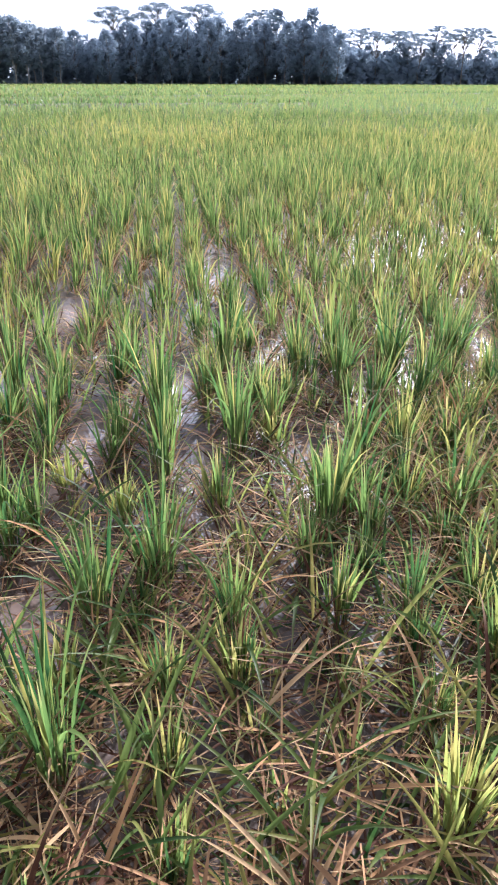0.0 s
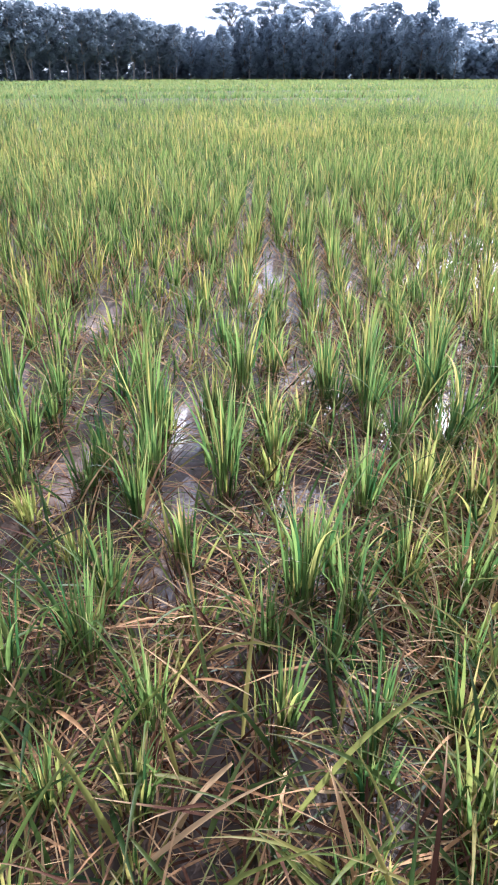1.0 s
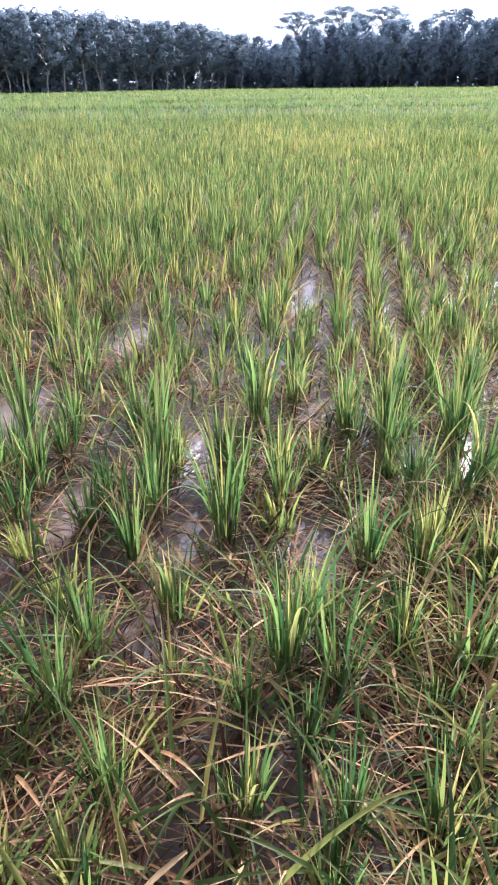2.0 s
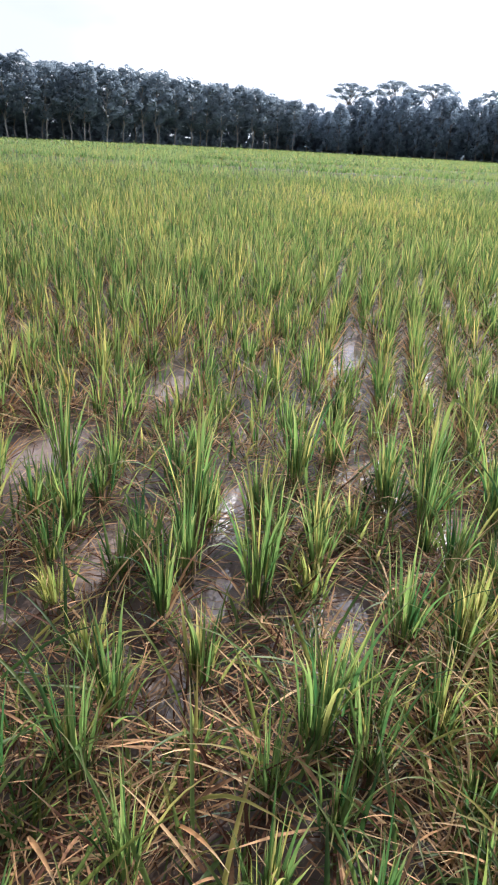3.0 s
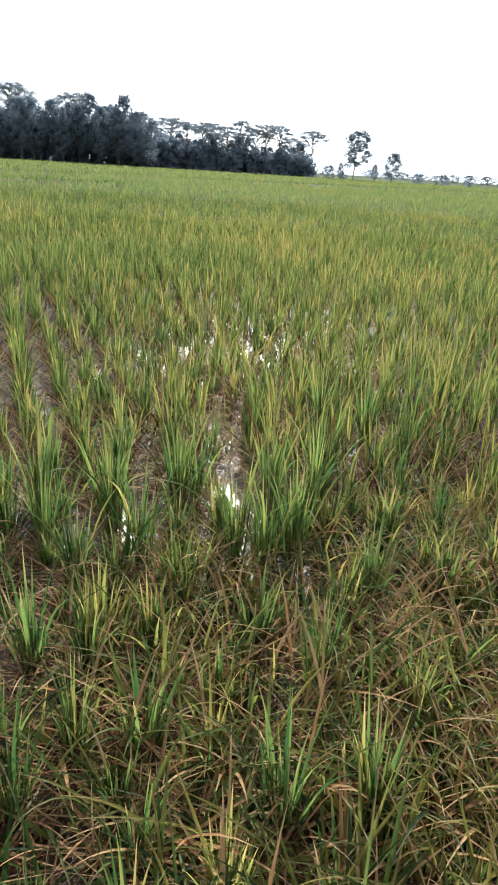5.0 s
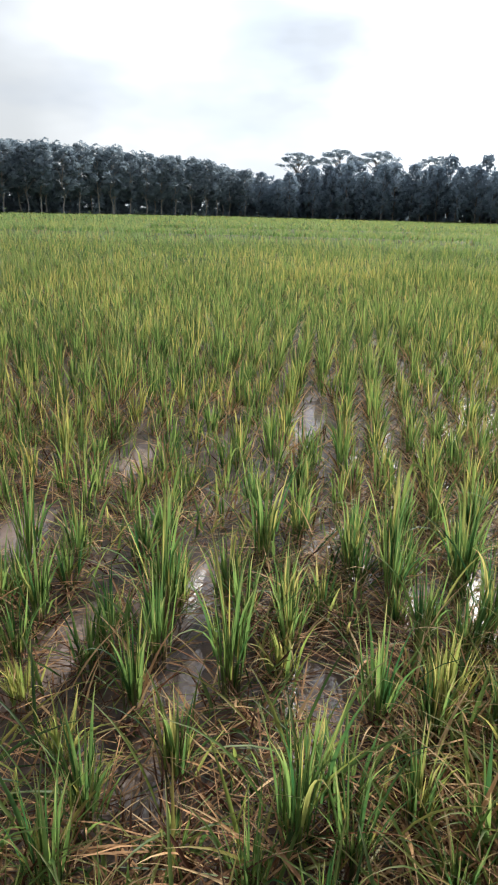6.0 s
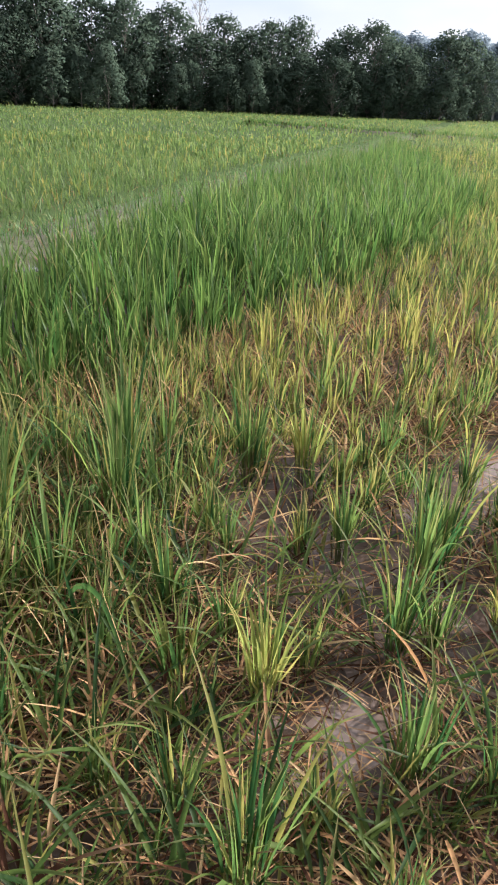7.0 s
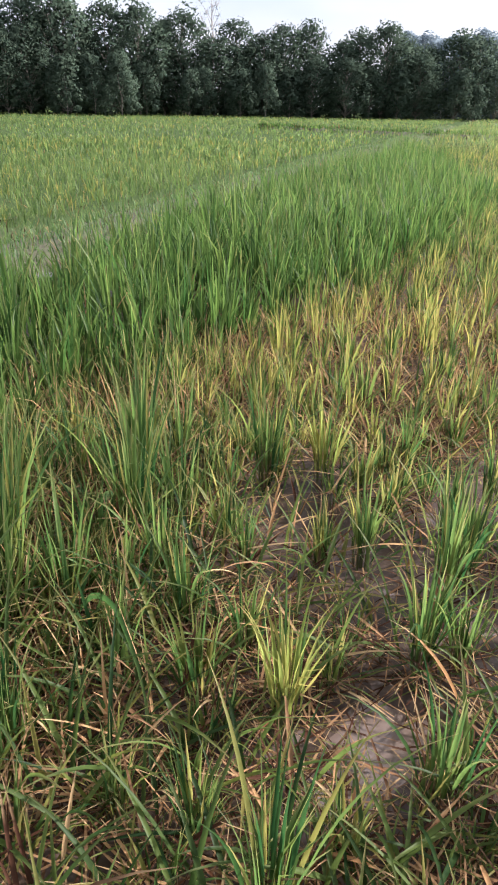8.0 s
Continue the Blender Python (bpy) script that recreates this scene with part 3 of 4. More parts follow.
# ---- rice: the standing crop farther off ----
def crop_chunks(px, py, height, blades, segs, width, yellow, straw, spread=0.3, radius=0.035, even=0.0):
    """Blades for many hills at once; yellow and straw are the shares of such blades at each hill."""
    m = len(px)
    n = m * blades
    bx, by = np.repeat(px, blades), np.repeat(py, blades)
    az, r = RNG.uniform(0, 6.2832, n), radius * np.sqrt(RNG.random(n))
    pick = RNG.random(n)
    own = np.clip(yellow + RNG.normal(0, 0.2, m), 0, 0.95)
    st = np.repeat(np.clip(straw * RNG.uniform(0.2, 1.8, m), 0, 0.7), blades)
    kind = np.where(pick < st, 2, np.where(pick < st + np.repeat(own, blades), 1, 0))
    vigour = height * np.clip(RNG.normal(1, 0.16 - 0.07 * even, m), 0.55, 1.4)
    tip = np.repeat(vigour, blades) * RNG.uniform(0.45 + 0.2 * even, 1.15, n)
    up = np.where(kind == 2, 0.1, RNG.uniform(0.0, 0.55, n)) * tip
    ln = np.where(kind == 2, 0.8 * tip, tip - 0.85 * up)
    tilt = np.where(kind == 2, RNG.uniform(0.4, 1.3, n), RNG.uniform(0.02, 1.0, n) ** 1.3 * spread * (1 + 0.9 * up / tip))
    r = r + up * tilt * 0.35
    bend = np.where(kind == 2, RNG.uniform(0.2, 1.0, n), RNG.uniform(0, 1, n) ** 2.0 * 1.3)
    bx, by = bx + r * np.cos(az), by + r * np.sin(az)
    base = np.stack([bx, by, ground_height(bx, by) - 0.01 + up], -1)
    v, q, a = ribbons(base, ln, az, tilt, bend, width * RNG.uniform(0.75, 1.25, n), segs, False, RNG.uniform(-1.2, 1.2, n))
    kind = np.where((kind == 2) & (RNG.random(n) < 0.55), 3, kind)
    return v, q, a, np.repeat(kind, segs)


def crop_state(x, y):
    """Height, share of yellow and of dead blades over the plan."""
    n1, n2 = value_noise(x, y, 1.7, 31), value_noise(x, y, 5.5, 32)
    core = np.exp(-(((x + 0.2) / 4.6) ** 2 + ((y - 3.8) / 5.0) ** 2) ** 2)
    h = 0.34 - 0.05 * core + 0.10 * (n2 - 0.5) + 0.06 * (n1 - 0.5)
    ill = np.exp(-(((x + 3.3) / 1.9) ** 2 + ((y - 3.6) / 1.9) ** 2))
    lee = np.exp(-(((x + 2.0) / 2.2) ** 2 + ((y - 5.0) / 3.6) ** 2))
    yel = np.clip(0.22 - 0.26 * lee - 0.14 * np.exp(-(((x + 2.2) / 2.2) ** 2 + ((y - 7.0) / 2.2) ** 2)) + 0.32 * ill + 0.45 * (n1 - 0.5) + 0.5 * (n2 - 0.5), 0.06, 0.6) * np.where(y > 24, 0.5, 1.0)
    dead = np.clip(0.24 + 0.14 * core + 0.26 * ill - 0.15 * lee + 0.2 * (value_noise(x, y, 1.1, 33) - 0.5), 0.02, 0.55) * np.where(y > 14, 0.5, 1)
    rank = np.clip((value_noise(x, y, 3.2, 77) - 0.55) * 4, 0, 1)
    yel = yel * (1 - 0.85 * rank) * np.clip(0.25 - tall_edge(x, y) / 1.0, 0.15, 1)
    strong = np.exp(-(((x - 2.5) / 1.0) ** 2 + ((y - 3.2) / 1.0) ** 2))
    return h + 0.07 * rank + 0.12 * strong, yel * (1 - 0.7 * strong), dead * (1 - 0.6 * rank)


def crop_object(name, label, chunk, mats):
    v, q, a, m = chunk
    tagged(new(name, mesh_data(name, v, q, mats, m, a)), label, "rice crop", kind="stuff")


FIELD = [CROP_GREEN, CROP_YELLOW, CROP_STRAW, CROP_TAN]
rest = np.setdiff1d(np.arange(len(GRID)), SINGLE)
gx, gy = GRID[rest, 0], GRID[rest, 1]
tall = tall_edge(gx, gy) > 0
h, yel, dead = crop_state(gx[~tall], gy[~tall])
crop_object("rice_crop", "yellowing rice stand on wet mud, with withered blades", crop_chunks(gx[~tall], gy[~tall], h * 1.04, 29, 3, 0.0120, yel, dead, 0.20, 0.032), FIELD)
TALL = [TALL_GREEN, CROP_GREEN, CROP_STRAW, CROP_TAN]
tx, ty = gx[tall], gy[tall]
# rice lowered along the camera's sight line so the pool by the bund shows
pool = np.array([-6.3, 2.7])
back = pool / np.linalg.norm(pool)
along_sight, off_sight = -(tx * back[0] + ty * back[1] - 6.85), np.abs(tx * back[1] - ty * back[0])
ht = 0.40 + 0.20 * np.clip(tall_edge(tx, ty) / 0.6, 0, 1) + 0.10 * (value_noise(tx, ty, 1.2, 8) - 0.5)
ht = np.where((along_sight > -0.4) & (along_sight < 2.6) & (off_sight < 0.12), np.minimum(ht, 0.07 + 0.19 * np.maximum(along_sight, 0)), ht)
crop_object("tall_rice", "dense tall dark green rice along the bund", crop_chunks(tx, ty, ht, 27, 4, 0.0185, np.full(len(tx), 0.15), np.full(len(tx), 0.03), 0.22, 0.035), TALL)


def scatter(r0, r1, spacing, az0=-80, az1=58):
    """Jittered spots in a fan round the camera between two distances."""
    n = int(r1 / spacing) + 1
    g = np.arange(-n, n + 1) * spacing
    X, Y = np.meshgrid(g, g)
    X, Y = X.ravel() + RNG.uniform(-0.45, 0.45, X.size) * spacing, Y.ravel() + RNG.uniform(-0.45, 0.45, X.size) * spacing
    d, az = np.hypot(X, Y), np.degrees(np.arctan2(X, Y))
    ok = (d > r0) & (d <= r1) & (az > az0) & (az < az1)
    return X[ok], Y[ok]


def field_part(r0, r1, spacing, blades, segs, width, radius, name, label):
    if r1 < 20:
        X, Y = hill_grid(-r1, r1, -2.0, r1).T
        ok = (np.hypot(X, Y) < r1) & in_view(X, Y, 2)
        X, Y = X[ok], Y[ok]
    else:
        X, Y = scatter(r0, r1, spacing)
    ok = (bund_side(X, Y) > 1.15) & (np.hypot(X + 0.1, Y) > 8.45)
    X, Y = X[ok], Y[ok]
    t = tall_edge(X, Y) > 0
    h, yel, dead = crop_state(X, Y)
    h = np.where(t & (Y < 30), 0.58, h)
    yel, dead = np.where(t & (Y < 30), 0.1, yel), np.where(t & (Y < 30), 0.02, dead)
    t &= Y < 30
    if r0 < 20 and t.any():
        n = int(t.sum())
        crop_object("tall_rice", "tall green rice going on along the bund", crop_chunks(X[t], Y[t], h[t], blades + 4, segs, width, np.full(n, 0.15), np.full(n, 0.02), 0.3, radius, 0.5), TALL)
        X, Y, h, yel, dead = X[~t], Y[~t], h[~t], yel[~t], dead[~t]
    crop_object(name, label, crop_chunks(X, Y, h, blades, segs, width, yel, dead, 0.32 if r1 < 20 else 0.5, radius, 0.6), FIELD if r0 < 20 else [HAZED_FAR_GREEN, CROP_YELLOW, CROP_STRAW, CROP_TAN])


def behind():
    """The same crop goes on behind and beside the path."""
    X, Y = scatter(0.9, 9, 0.20, -181, 181)
    ok = ~in_view(X, Y) & (np.hypot(X + 0.2, Y + 0.2) > 1.1) & (bund_side(X, Y) > 1.0)
    X, Y = X[ok], Y[ok]
    h, yel, dead = crop_state(X, Y)
    crop_object("rice_crop", "yellowing rice stand on wet mud", crop_chunks(X, Y, h, 22, 2, 0.014, yel, dead, 0.32, 0.045), FIELD)


behind()
field_part(8, 17, 0.25, 14, 2, 0.017, 0.05, "rice_crop", "closed stand of yellow green rice")
field_part(17, 30, 0.36, 12, 1, 0.036, 0.15, "rice_crop", "closed stand of light green rice farther off")
field_part(30, 70, 0.65, 11, 1, 0.065, 0.28, "rice_crop", "distant stand of green rice, lightened for haze")
field_part(70, 225, 1.5, 9, 1, 0.22, 0.9, "rice_crop", "far rice field, a flat green sheet lightened for haze")


def young_field(r0, r1, spacing, blades, width, radius):
    X, Y = scatter(r0, r1, spacing, -88, -14)
    d = bund_side(X, Y)
    ok = d < -1.1
    thin = np.clip((-d - 2.0) / 1.6, 0.3, 1) + np.clip((Y - 4.6) / 2, 0, 1)
    ok &= RNG.random(len(X)) < thin
    X, Y, d = X[ok], Y[ok], d[ok]
    h = 0.27 + 0.08 * (value_noise(X, Y, 4.0, 51) - 0.5)
    z = np.zeros(len(X))
    crop_object("young_rice", "thin light green young rice beyond the bund", crop_chunks(X, Y, h, blades, 1 if spacing > 0.5 else 2, width, z + 0.07, z + 0.02, 0.35, radius), [YOUNG_GREEN, CROP_YELLOW, CROP_STRAW, CROP_TAN])


young_field(6, 20, 0.25, 8, 0.022, 0.05)
young_field(20, 32, 0.4, 9, 0.05, 0.10)
young_field(32, 130, 0.95, 6, 0.14, 0.42)


def bund_cover(a, b, n, half, full, high, lengths, width, label, blade=None, first=0.0, last=200.0):
    a, b = np.array(a), np.array(b)
    ln = np.linalg.norm(b - a)
    w = (b - a) / ln
    s, d = first + RNG.uniform(0, 1, n) ** 1.7 * (min(ln, last) - first), RNG.normal(0, half, n)
    s = np.where(np.hypot(a[0] + w[0] * s + w[1] * d + 6.3, a[1] + w[1] * s - w[0] * d - 2.7) < 0.20, s + 0.8, s)
    x, y = a[0] + w[0] * s + w[1] * d, a[1] + w[1] * s - w[0] * d
    base = np.stack([x, y, np.maximum(bund_top(d, x, y, full, high), 0.0) - 0.01], -1)
    v, q, al = ribbons(base, RNG.uniform(*lengths, n), RNG.uniform(0, 6.28, n), RNG.uniform(0.1, 0.9, n), RNG.uniform(0, 1.0, n), width * RNG.uniform(0.7, 1.3, n), 2, False)
    me = mesh_data("bund_grass", v, q, [blade or BUND_GRASS, CROP_STRAW, CROP_GREEN], np.repeat(RNG.choice(3, n, p=[0.72, 0.08, 0.2]), 2), al)
    tagged(new("bund_grass", me), label, "grass", kind="stuff")


bund_cover(BUND_A, BUND_B, 36000, 0.6, 0.62, 0.15, (0.05, 0.17), 0.013, "short trampled grass on the bund", None, 8.0, 84.0)
SIDE = 1.9 * np.array([-BUND_DIR[1], BUND_DIR[0]])
bund_cover(BUND_A - 0.5 * SIDE, BUND_B - 0.5 * SIDE, 8000, 0.25, 0.3, 0.02, (0.08, 0.26), 0.012, "rank grass at the foot of the bund", None, 8.0, 40.0)
bund_cover(BUND_A + SIDE, BUND_B + SIDE, 7000, 0.55, 0.3, 0.03, (0.06, 0.22), 0.012, "low weedy grass at the young paddy's wet edge", YOUNG_GREEN, 9.0, 24.0)
for fa, fb in FAR_BUNDS:
    bund_cover(fa, fb, 5000, 0.8, 0.9, 0.22, (0.2, 0.42), 0.06, "dark green grass along a far bund", TALL_GREEN)


# ---- dead leaves lying on the mud ----
def blanket(x, y, z, name, label, lengths, tilts, bends, az=None):
    n = len(x)
    az = RNG.uniform(0, 6.28, n) if az is None else az
    v, q, a = ribbons(np.stack([x, y, z], -1), RNG.uniform(*lengths, n), az, RNG.uniform(*tilts, n), RNG.uniform(*bends, n), RNG.uniform(0.004, 0.012, n), 2, False, RNG.uniform(-0.7, 0.7, n))
    kind = RNG.random(n)
    kind = np.where(RNG.random(n) < 0.25 * np.clip(x + 0.2, 0, 1), 0.97, kind)
    me = mesh_data(name, v, q, [CROP_STRAW, CROP_YELLOW, CROP_GREEN, CROP_TAN], np.repeat(np.where(kind < 0.68, 0, np.where(kind < 0.75, 1, np.where(kind < 0.88, 2, 3))), 2), a)
    tagged(new(name, me), label, "dead leaves", kind="stuff")


def litter(n, x0, x1, y0, y1, label):
    x, y = RNG.uniform(x0, x1, n), RNG.uniform(y0, y1, n)
    thick = value_noise(x, y, 0.5, 61) + 0.25 * np.clip(1.4 - y, 0, 1) - 0.15 * np.clip((-0.4 - x) / 0.8, 0, 1) - 0.2 * np.exp(-(((x + 1.2) / 0.8) ** 2 + ((y - 3.2) / 1.6) ** 2))
    ok = in_view(x, y, 6) & (bare_patch(x, y) < RNG.uniform(0.3, 0.9, n)) & (thick + RNG.normal(0, 0.12, n) > 0.34)
    lane = np.abs(gap_lane(x, y) - 0.5) + RNG.normal(0, 0.10, n)
    ok &= ((lane < 0.39) | (thick > 0.66)) & (RNG.random(n) > 0.32 * muddy(x, y))
    x, y = x[ok], y[ok]
    z = np.maximum(ground_height(x, y), -0.013) + 0.004 + 0.07 * RNG.random(len(x)) ** 1.5
    blanket(x, y, z, "straw_litter", label, (0.05, 0.23), (1.1, 1.65), (-0.35, 0.45))


def skirts(reach, per):
    """Dead leaves that fall outwards from the foot of each hill."""
    pick = GRID[(dist < reach) & (tall_edge(GRID[:, 0], GRID[:, 1]) < 0.3)]
    n = RNG.poisson(per * (0.25 + 1.5 * value_noise(pick[:, 0], pick[:, 1], 0.6, 62)) * np.clip(1.5 - 0.25 * pick[:, 1], 0.55, 1.0))
    x, y = np.repeat(pick[:, 0], n), np.repeat(pick[:, 1], n)
    az = RNG.uniform(0, 6.28, len(x))
    x, y = x + 0.03 * np.cos(az), y + 0.03 * np.sin(az)
    z = np.maximum(ground_height(x, y), -0.013) + RNG.uniform(0.005, 0.07, len(x))
    blanket(x, y, z, "straw_litter", "withered tan leaves fallen outwards round the rice hills", (0.10, 0.34), (0.95, 1.5), (0.1, 0.6), az)


litter(74000, -3.8, 2.8, 0.1, 4.2, "brown and tan dead rice leaves lying crosswise on mud")
litter(14000, -5.5, 5.0, 4.2, 8.5, "withered rice leaves between the hills")
skirts(7.0, 15)


def tillers(n, x0, x1, y0, y1, lengths=(0.08, 0.27)):
    """Thin single shoots and broken leaves standing between the hills."""
    x, y = RNG.uniform(x0, x1, n), RNG.uniform(y0, y1, n)
    ok = in_view(x, y, 6) & (bare_patch(x, y) < 0.3)
    lane = np.abs(gap_lane(x, y) - 0.5) + RNG.normal(0, 0.10, n)
    ok &= (lane < 0.36) & (RNG.random(n) < (0.5 + 0.5 * lushness(x, y) + 0.35 * (x > 0.5) * (y > 1.3)) * (1 - 0.5 * muddy(x, y)))
    if lengths[1] > 0.3:
        ok &= lushness(x, y) > 0.3
    x, y = x[ok], y[ok]
    n = len(x)
    z = np.maximum(ground_height(x, y), -0.013) - 0.005
    v, q, a = ribbons(np.stack([x, y, z], -1), RNG.uniform(*lengths, n), RNG.uniform(0, 6.28, n), RNG.uniform(0, 1, n) ** 1.3 * 1.0, RNG.uniform(0, 1.1, n), RNG.uniform(0.006, 0.014, n), 4, False, RNG.uniform(-1, 1, n))
    kind = RNG.random(n)
    me = mesh_data("rice_shoots", v, q, [CROP_GREEN, CROP_YELLOW, CROP_STRAW, CROP_TAN], np.repeat(np.where(kind < 0.56, 0, np.where(kind < 0.72, 1, np.where(kind < 0.87, 2, 3))), 4), a)
    tagged(new("rice_shoots", me), "thin green and yellow rice shoots between the hills", "rice shoots", kind="stuff")


tillers(27000, -4.0, 2.8, 0.1, 4.6)
tillers(16000, -3.8, 3.8, 3.2, 7.5, (0.08, 0.25))
tillers(7000, -3.8, -1.35, 0.1, 2.6, (0.18, 0.40))


# ---- broad fallen leaves, weeds ----
def fallen_leaves(n, box, lengths, widths, tilts, bends, shares):
    """Long green and pale leaf blades bent over and lying on the litter close to the camera."""
    x, y = RNG.uniform(box[0], box[1], n), box[2] + (box[3] - box[2]) * RNG.random(n) ** 1.3
    ok = in_view(x, y, 4) & (bare_patch(x, y) < 0.3)
    x, y = x[ok], y[ok]
    n = len(x)
    z = np.maximum(ground_height(x, y), -0.013) + RNG.uniform(0.01, 0.09, n)
    v, q, a = ribbons(np.stack([x, y, z], -1), RNG.uniform(*lengths, n), RNG.uniform(0, 6.28, n), RNG.uniform(*tilts, n), RNG.uniform(*bends, n), RNG.uniform(*widths, n), 6, True, RNG.uniform(-0.5, 0.5, n))
    me = mesh_data("fallen_leaves", v, q, [CROP_GREEN, CROP_YELLOW, CROP_STRAW, CROP_TAN], np.repeat(RNG.choice(4, n, p=shares), 12), a)
    tagged(new("fallen_leaves", me), "long green rice leaves bent over onto the mud", "fallen leaves", kind="stuff")


fallen_leaves(2600, (-2.6, 2.4, 0.1, 2.9), (0.14, 0.34), (0.008, 0.0155), (0.45, 1.3), (0.3, 1.0), (0.40, 0.22, 0.18, 0.20))
fallen_leaves(230, (-2.3, 1.6, 0.25, 1.5), (0.28, 0.42), (0.011, 0.016), (0.35, 0.9), (0.7, 1.3), (0.76, 0.2, 0.04, 0.0))
fallen_leaves(260, (-2.4, -0.6, 0.05, 1.4), (0.28, 0.45), (0.012, 0.018), (0.3, 0.85), (0.6, 1.2), (0.85, 0.1, 0.05, 0.0))
fallen_leaves(2500, (0.35, 2.1, 0.3, 2.1), (0.18, 0.36), (0.008, 0.015), (0.3, 1.1), (0.4, 1.1), (0.24, 0.46, 0.02, 0.28))


def broken_leaf(points, width, mat, label):
    """A long leaf, broken over and hanging, through the points given."""
    p = np.array(points, float)
    u = np.linspace(0, 1, 13)
    t = np.linspace(0, 1, len(p))
    c = np.stack([np.interp(u, t, p[:, i]) for i in range(3)], -1)
    c[1:-1] = (c[:-2] + 2 * c[1:-1] + c[2:]) / 4
    run = np.gradient(c, axis=0)
    side = np.cross(run, (0.3, -0.8, 0.5))
    side /= np.linalg.norm(side, axis=1)[:, None]
    w = (width / 2 * np.minimum(1, 0.5 + 2 * u) * np.maximum(0.06, 1 - u ** 3))[:, None]
    fold = np.cross(side, run)
    fold /= np.linalg.norm(fold, axis=1)[:, None]
    v = np.stack([c - w * side, c + 0.4 * w * fold, c + w * side], 1).reshape(-1, 3)
    q = np.array([[i * 3 + k, i * 3 + k + 1, i * 3 + k + 4, i * 3 + k + 3] for i in range(12) for k in range(2)])
    tagged(new("broken_leaf", mesh_data("broken_leaf", v, q, [mat], None, np.repeat(u, 3))), label, "leaf")


broken_leaf(((0.46, 2.95, 0.0), (0.47, 2.97, 0.22), (0.50, 3.0, 0.42), (0.60, 3.09, 0.31), (0.73, 3.2, 0.17)), 0.020, YELLOW, "long yellow rice leaf broken over beside its hill")
broken_leaf(((-0.10, 0.62, 0.02), (-0.02, 0.66, 0.14), (0.08, 0.72, 0.22), (0.20, 0.80, 0.24), (0.30, 0.86, 0.18)), 0.014, YELLOW, "pale yellow rice leaf arching over the straw")
broken_leaf(((-1.85, 0.62, 0.02), (-1.72, 0.64, 0.22), (-1.55, 0.62, 0.30), (-1.38, 0.58, 0.24), (-1.22, 0.52, 0.10)), 0.018, GREEN, "broad green rice leaf arching over its neighbours")

WEED = leaf_material("weed_leaf", (0.13, 0.24, 0.07), (0.24, 0.34, 0.12), (0.24, 0.34, 0.12), per_object=True)


def weed(x, y, stems, size, high):
    """A small broad-leaved weed: thin stalks, each with one heart-shaped leaf."""
    root = new("weed")
    tagged(root, "small broadleaf weed among the rice hills", "weed")
    root.location = (x, y, max(-0.013, float(ground_height(np.array(x), np.array(y)))))
    for i in range(stems):
        az, h = i * 2.4 + RNG.uniform(-0.4, 0.4), high * RNG.uniform(0.6, 1.0)
        r = size * RNG.uniform(0.8, 1.5)
        tip = np.array([r * math.cos(az), r * math.sin(az), h])
        v, q = tube([(0, 0, 0), (tip[0] * 0.4, tip[1] * 0.4, h * 0.6), tuple(tip)], [0.002, 0.0018, 0.0012], 5)
        part("stalk", mesh_data("stalk", v, q, [STEM]), root)
        t = np.linspace(0, 2 * np.pi, 14, endpoint=False)
        rad = size * (0.62 + 0.38 * np.cos(t)) ** 0.75 * (1 - 0.25 * np.exp(-((t - np.pi) / 0.35) ** 2)) + 0.15 * size
        px, py = rad * np.cos(t), rad * np.sin(t) * 0.85
        c, s2 = math.cos(az), math.sin(az)
        rim = np.stack([tip[0] + c * px - s2 * py, tip[1] + s2 * px + c * py, tip[2] - 0.35 * np.abs(px) * np.sign(px) + 0.25 * np.abs(py)], -1)
        verts = np.vstack([rim, tip[None]])
        tris = np.array([[k, (k + 1) % 14, 14] for k in range(14)])
        part("leaf", mesh_data("leaf", verts, tris, [WEED]), root)




# ---- trees ----
def tube(points, radii, sides=6):
    """A tapering limb through the points."""
    pts, rad = np.asarray(points, float), np.asarray(radii, float)
    rings = []
    for i, p in enumerate(pts):
        d = pts[min(i + 1, len(pts) - 1)] - pts[max(i - 1, 0)]
        d /= np.linalg.norm(d) + 1e-9
        a = np.cross(d, (0.31, 0.95, 0.07))
        a /= np.linalg.norm(a) + 1e-9
        b = np.cross(d, a)
        ang = np.arange(sides) / sides * 2 * np.pi
        rings.append(p + rad[i] * (np.cos(ang)[:, None] * a + np.sin(ang)[:, None] * b))
    quads = [[i * sides + k, i * sides + (k + 1) % sides, (i + 1) * sides + (k + 1) % sides, (i + 1) * sides + k] for i in range(len(pts) - 1) for k in range(sides)]
    return np.concatenate(rings), np.array(quads)


def merge(list_of):
    off, V, Q = 0, [], []
    for v, q in list_of:
        V.append(v), Q.append(q + off)
        off += len(v)
    return np.concatenate(V), np.concatenate(Q)


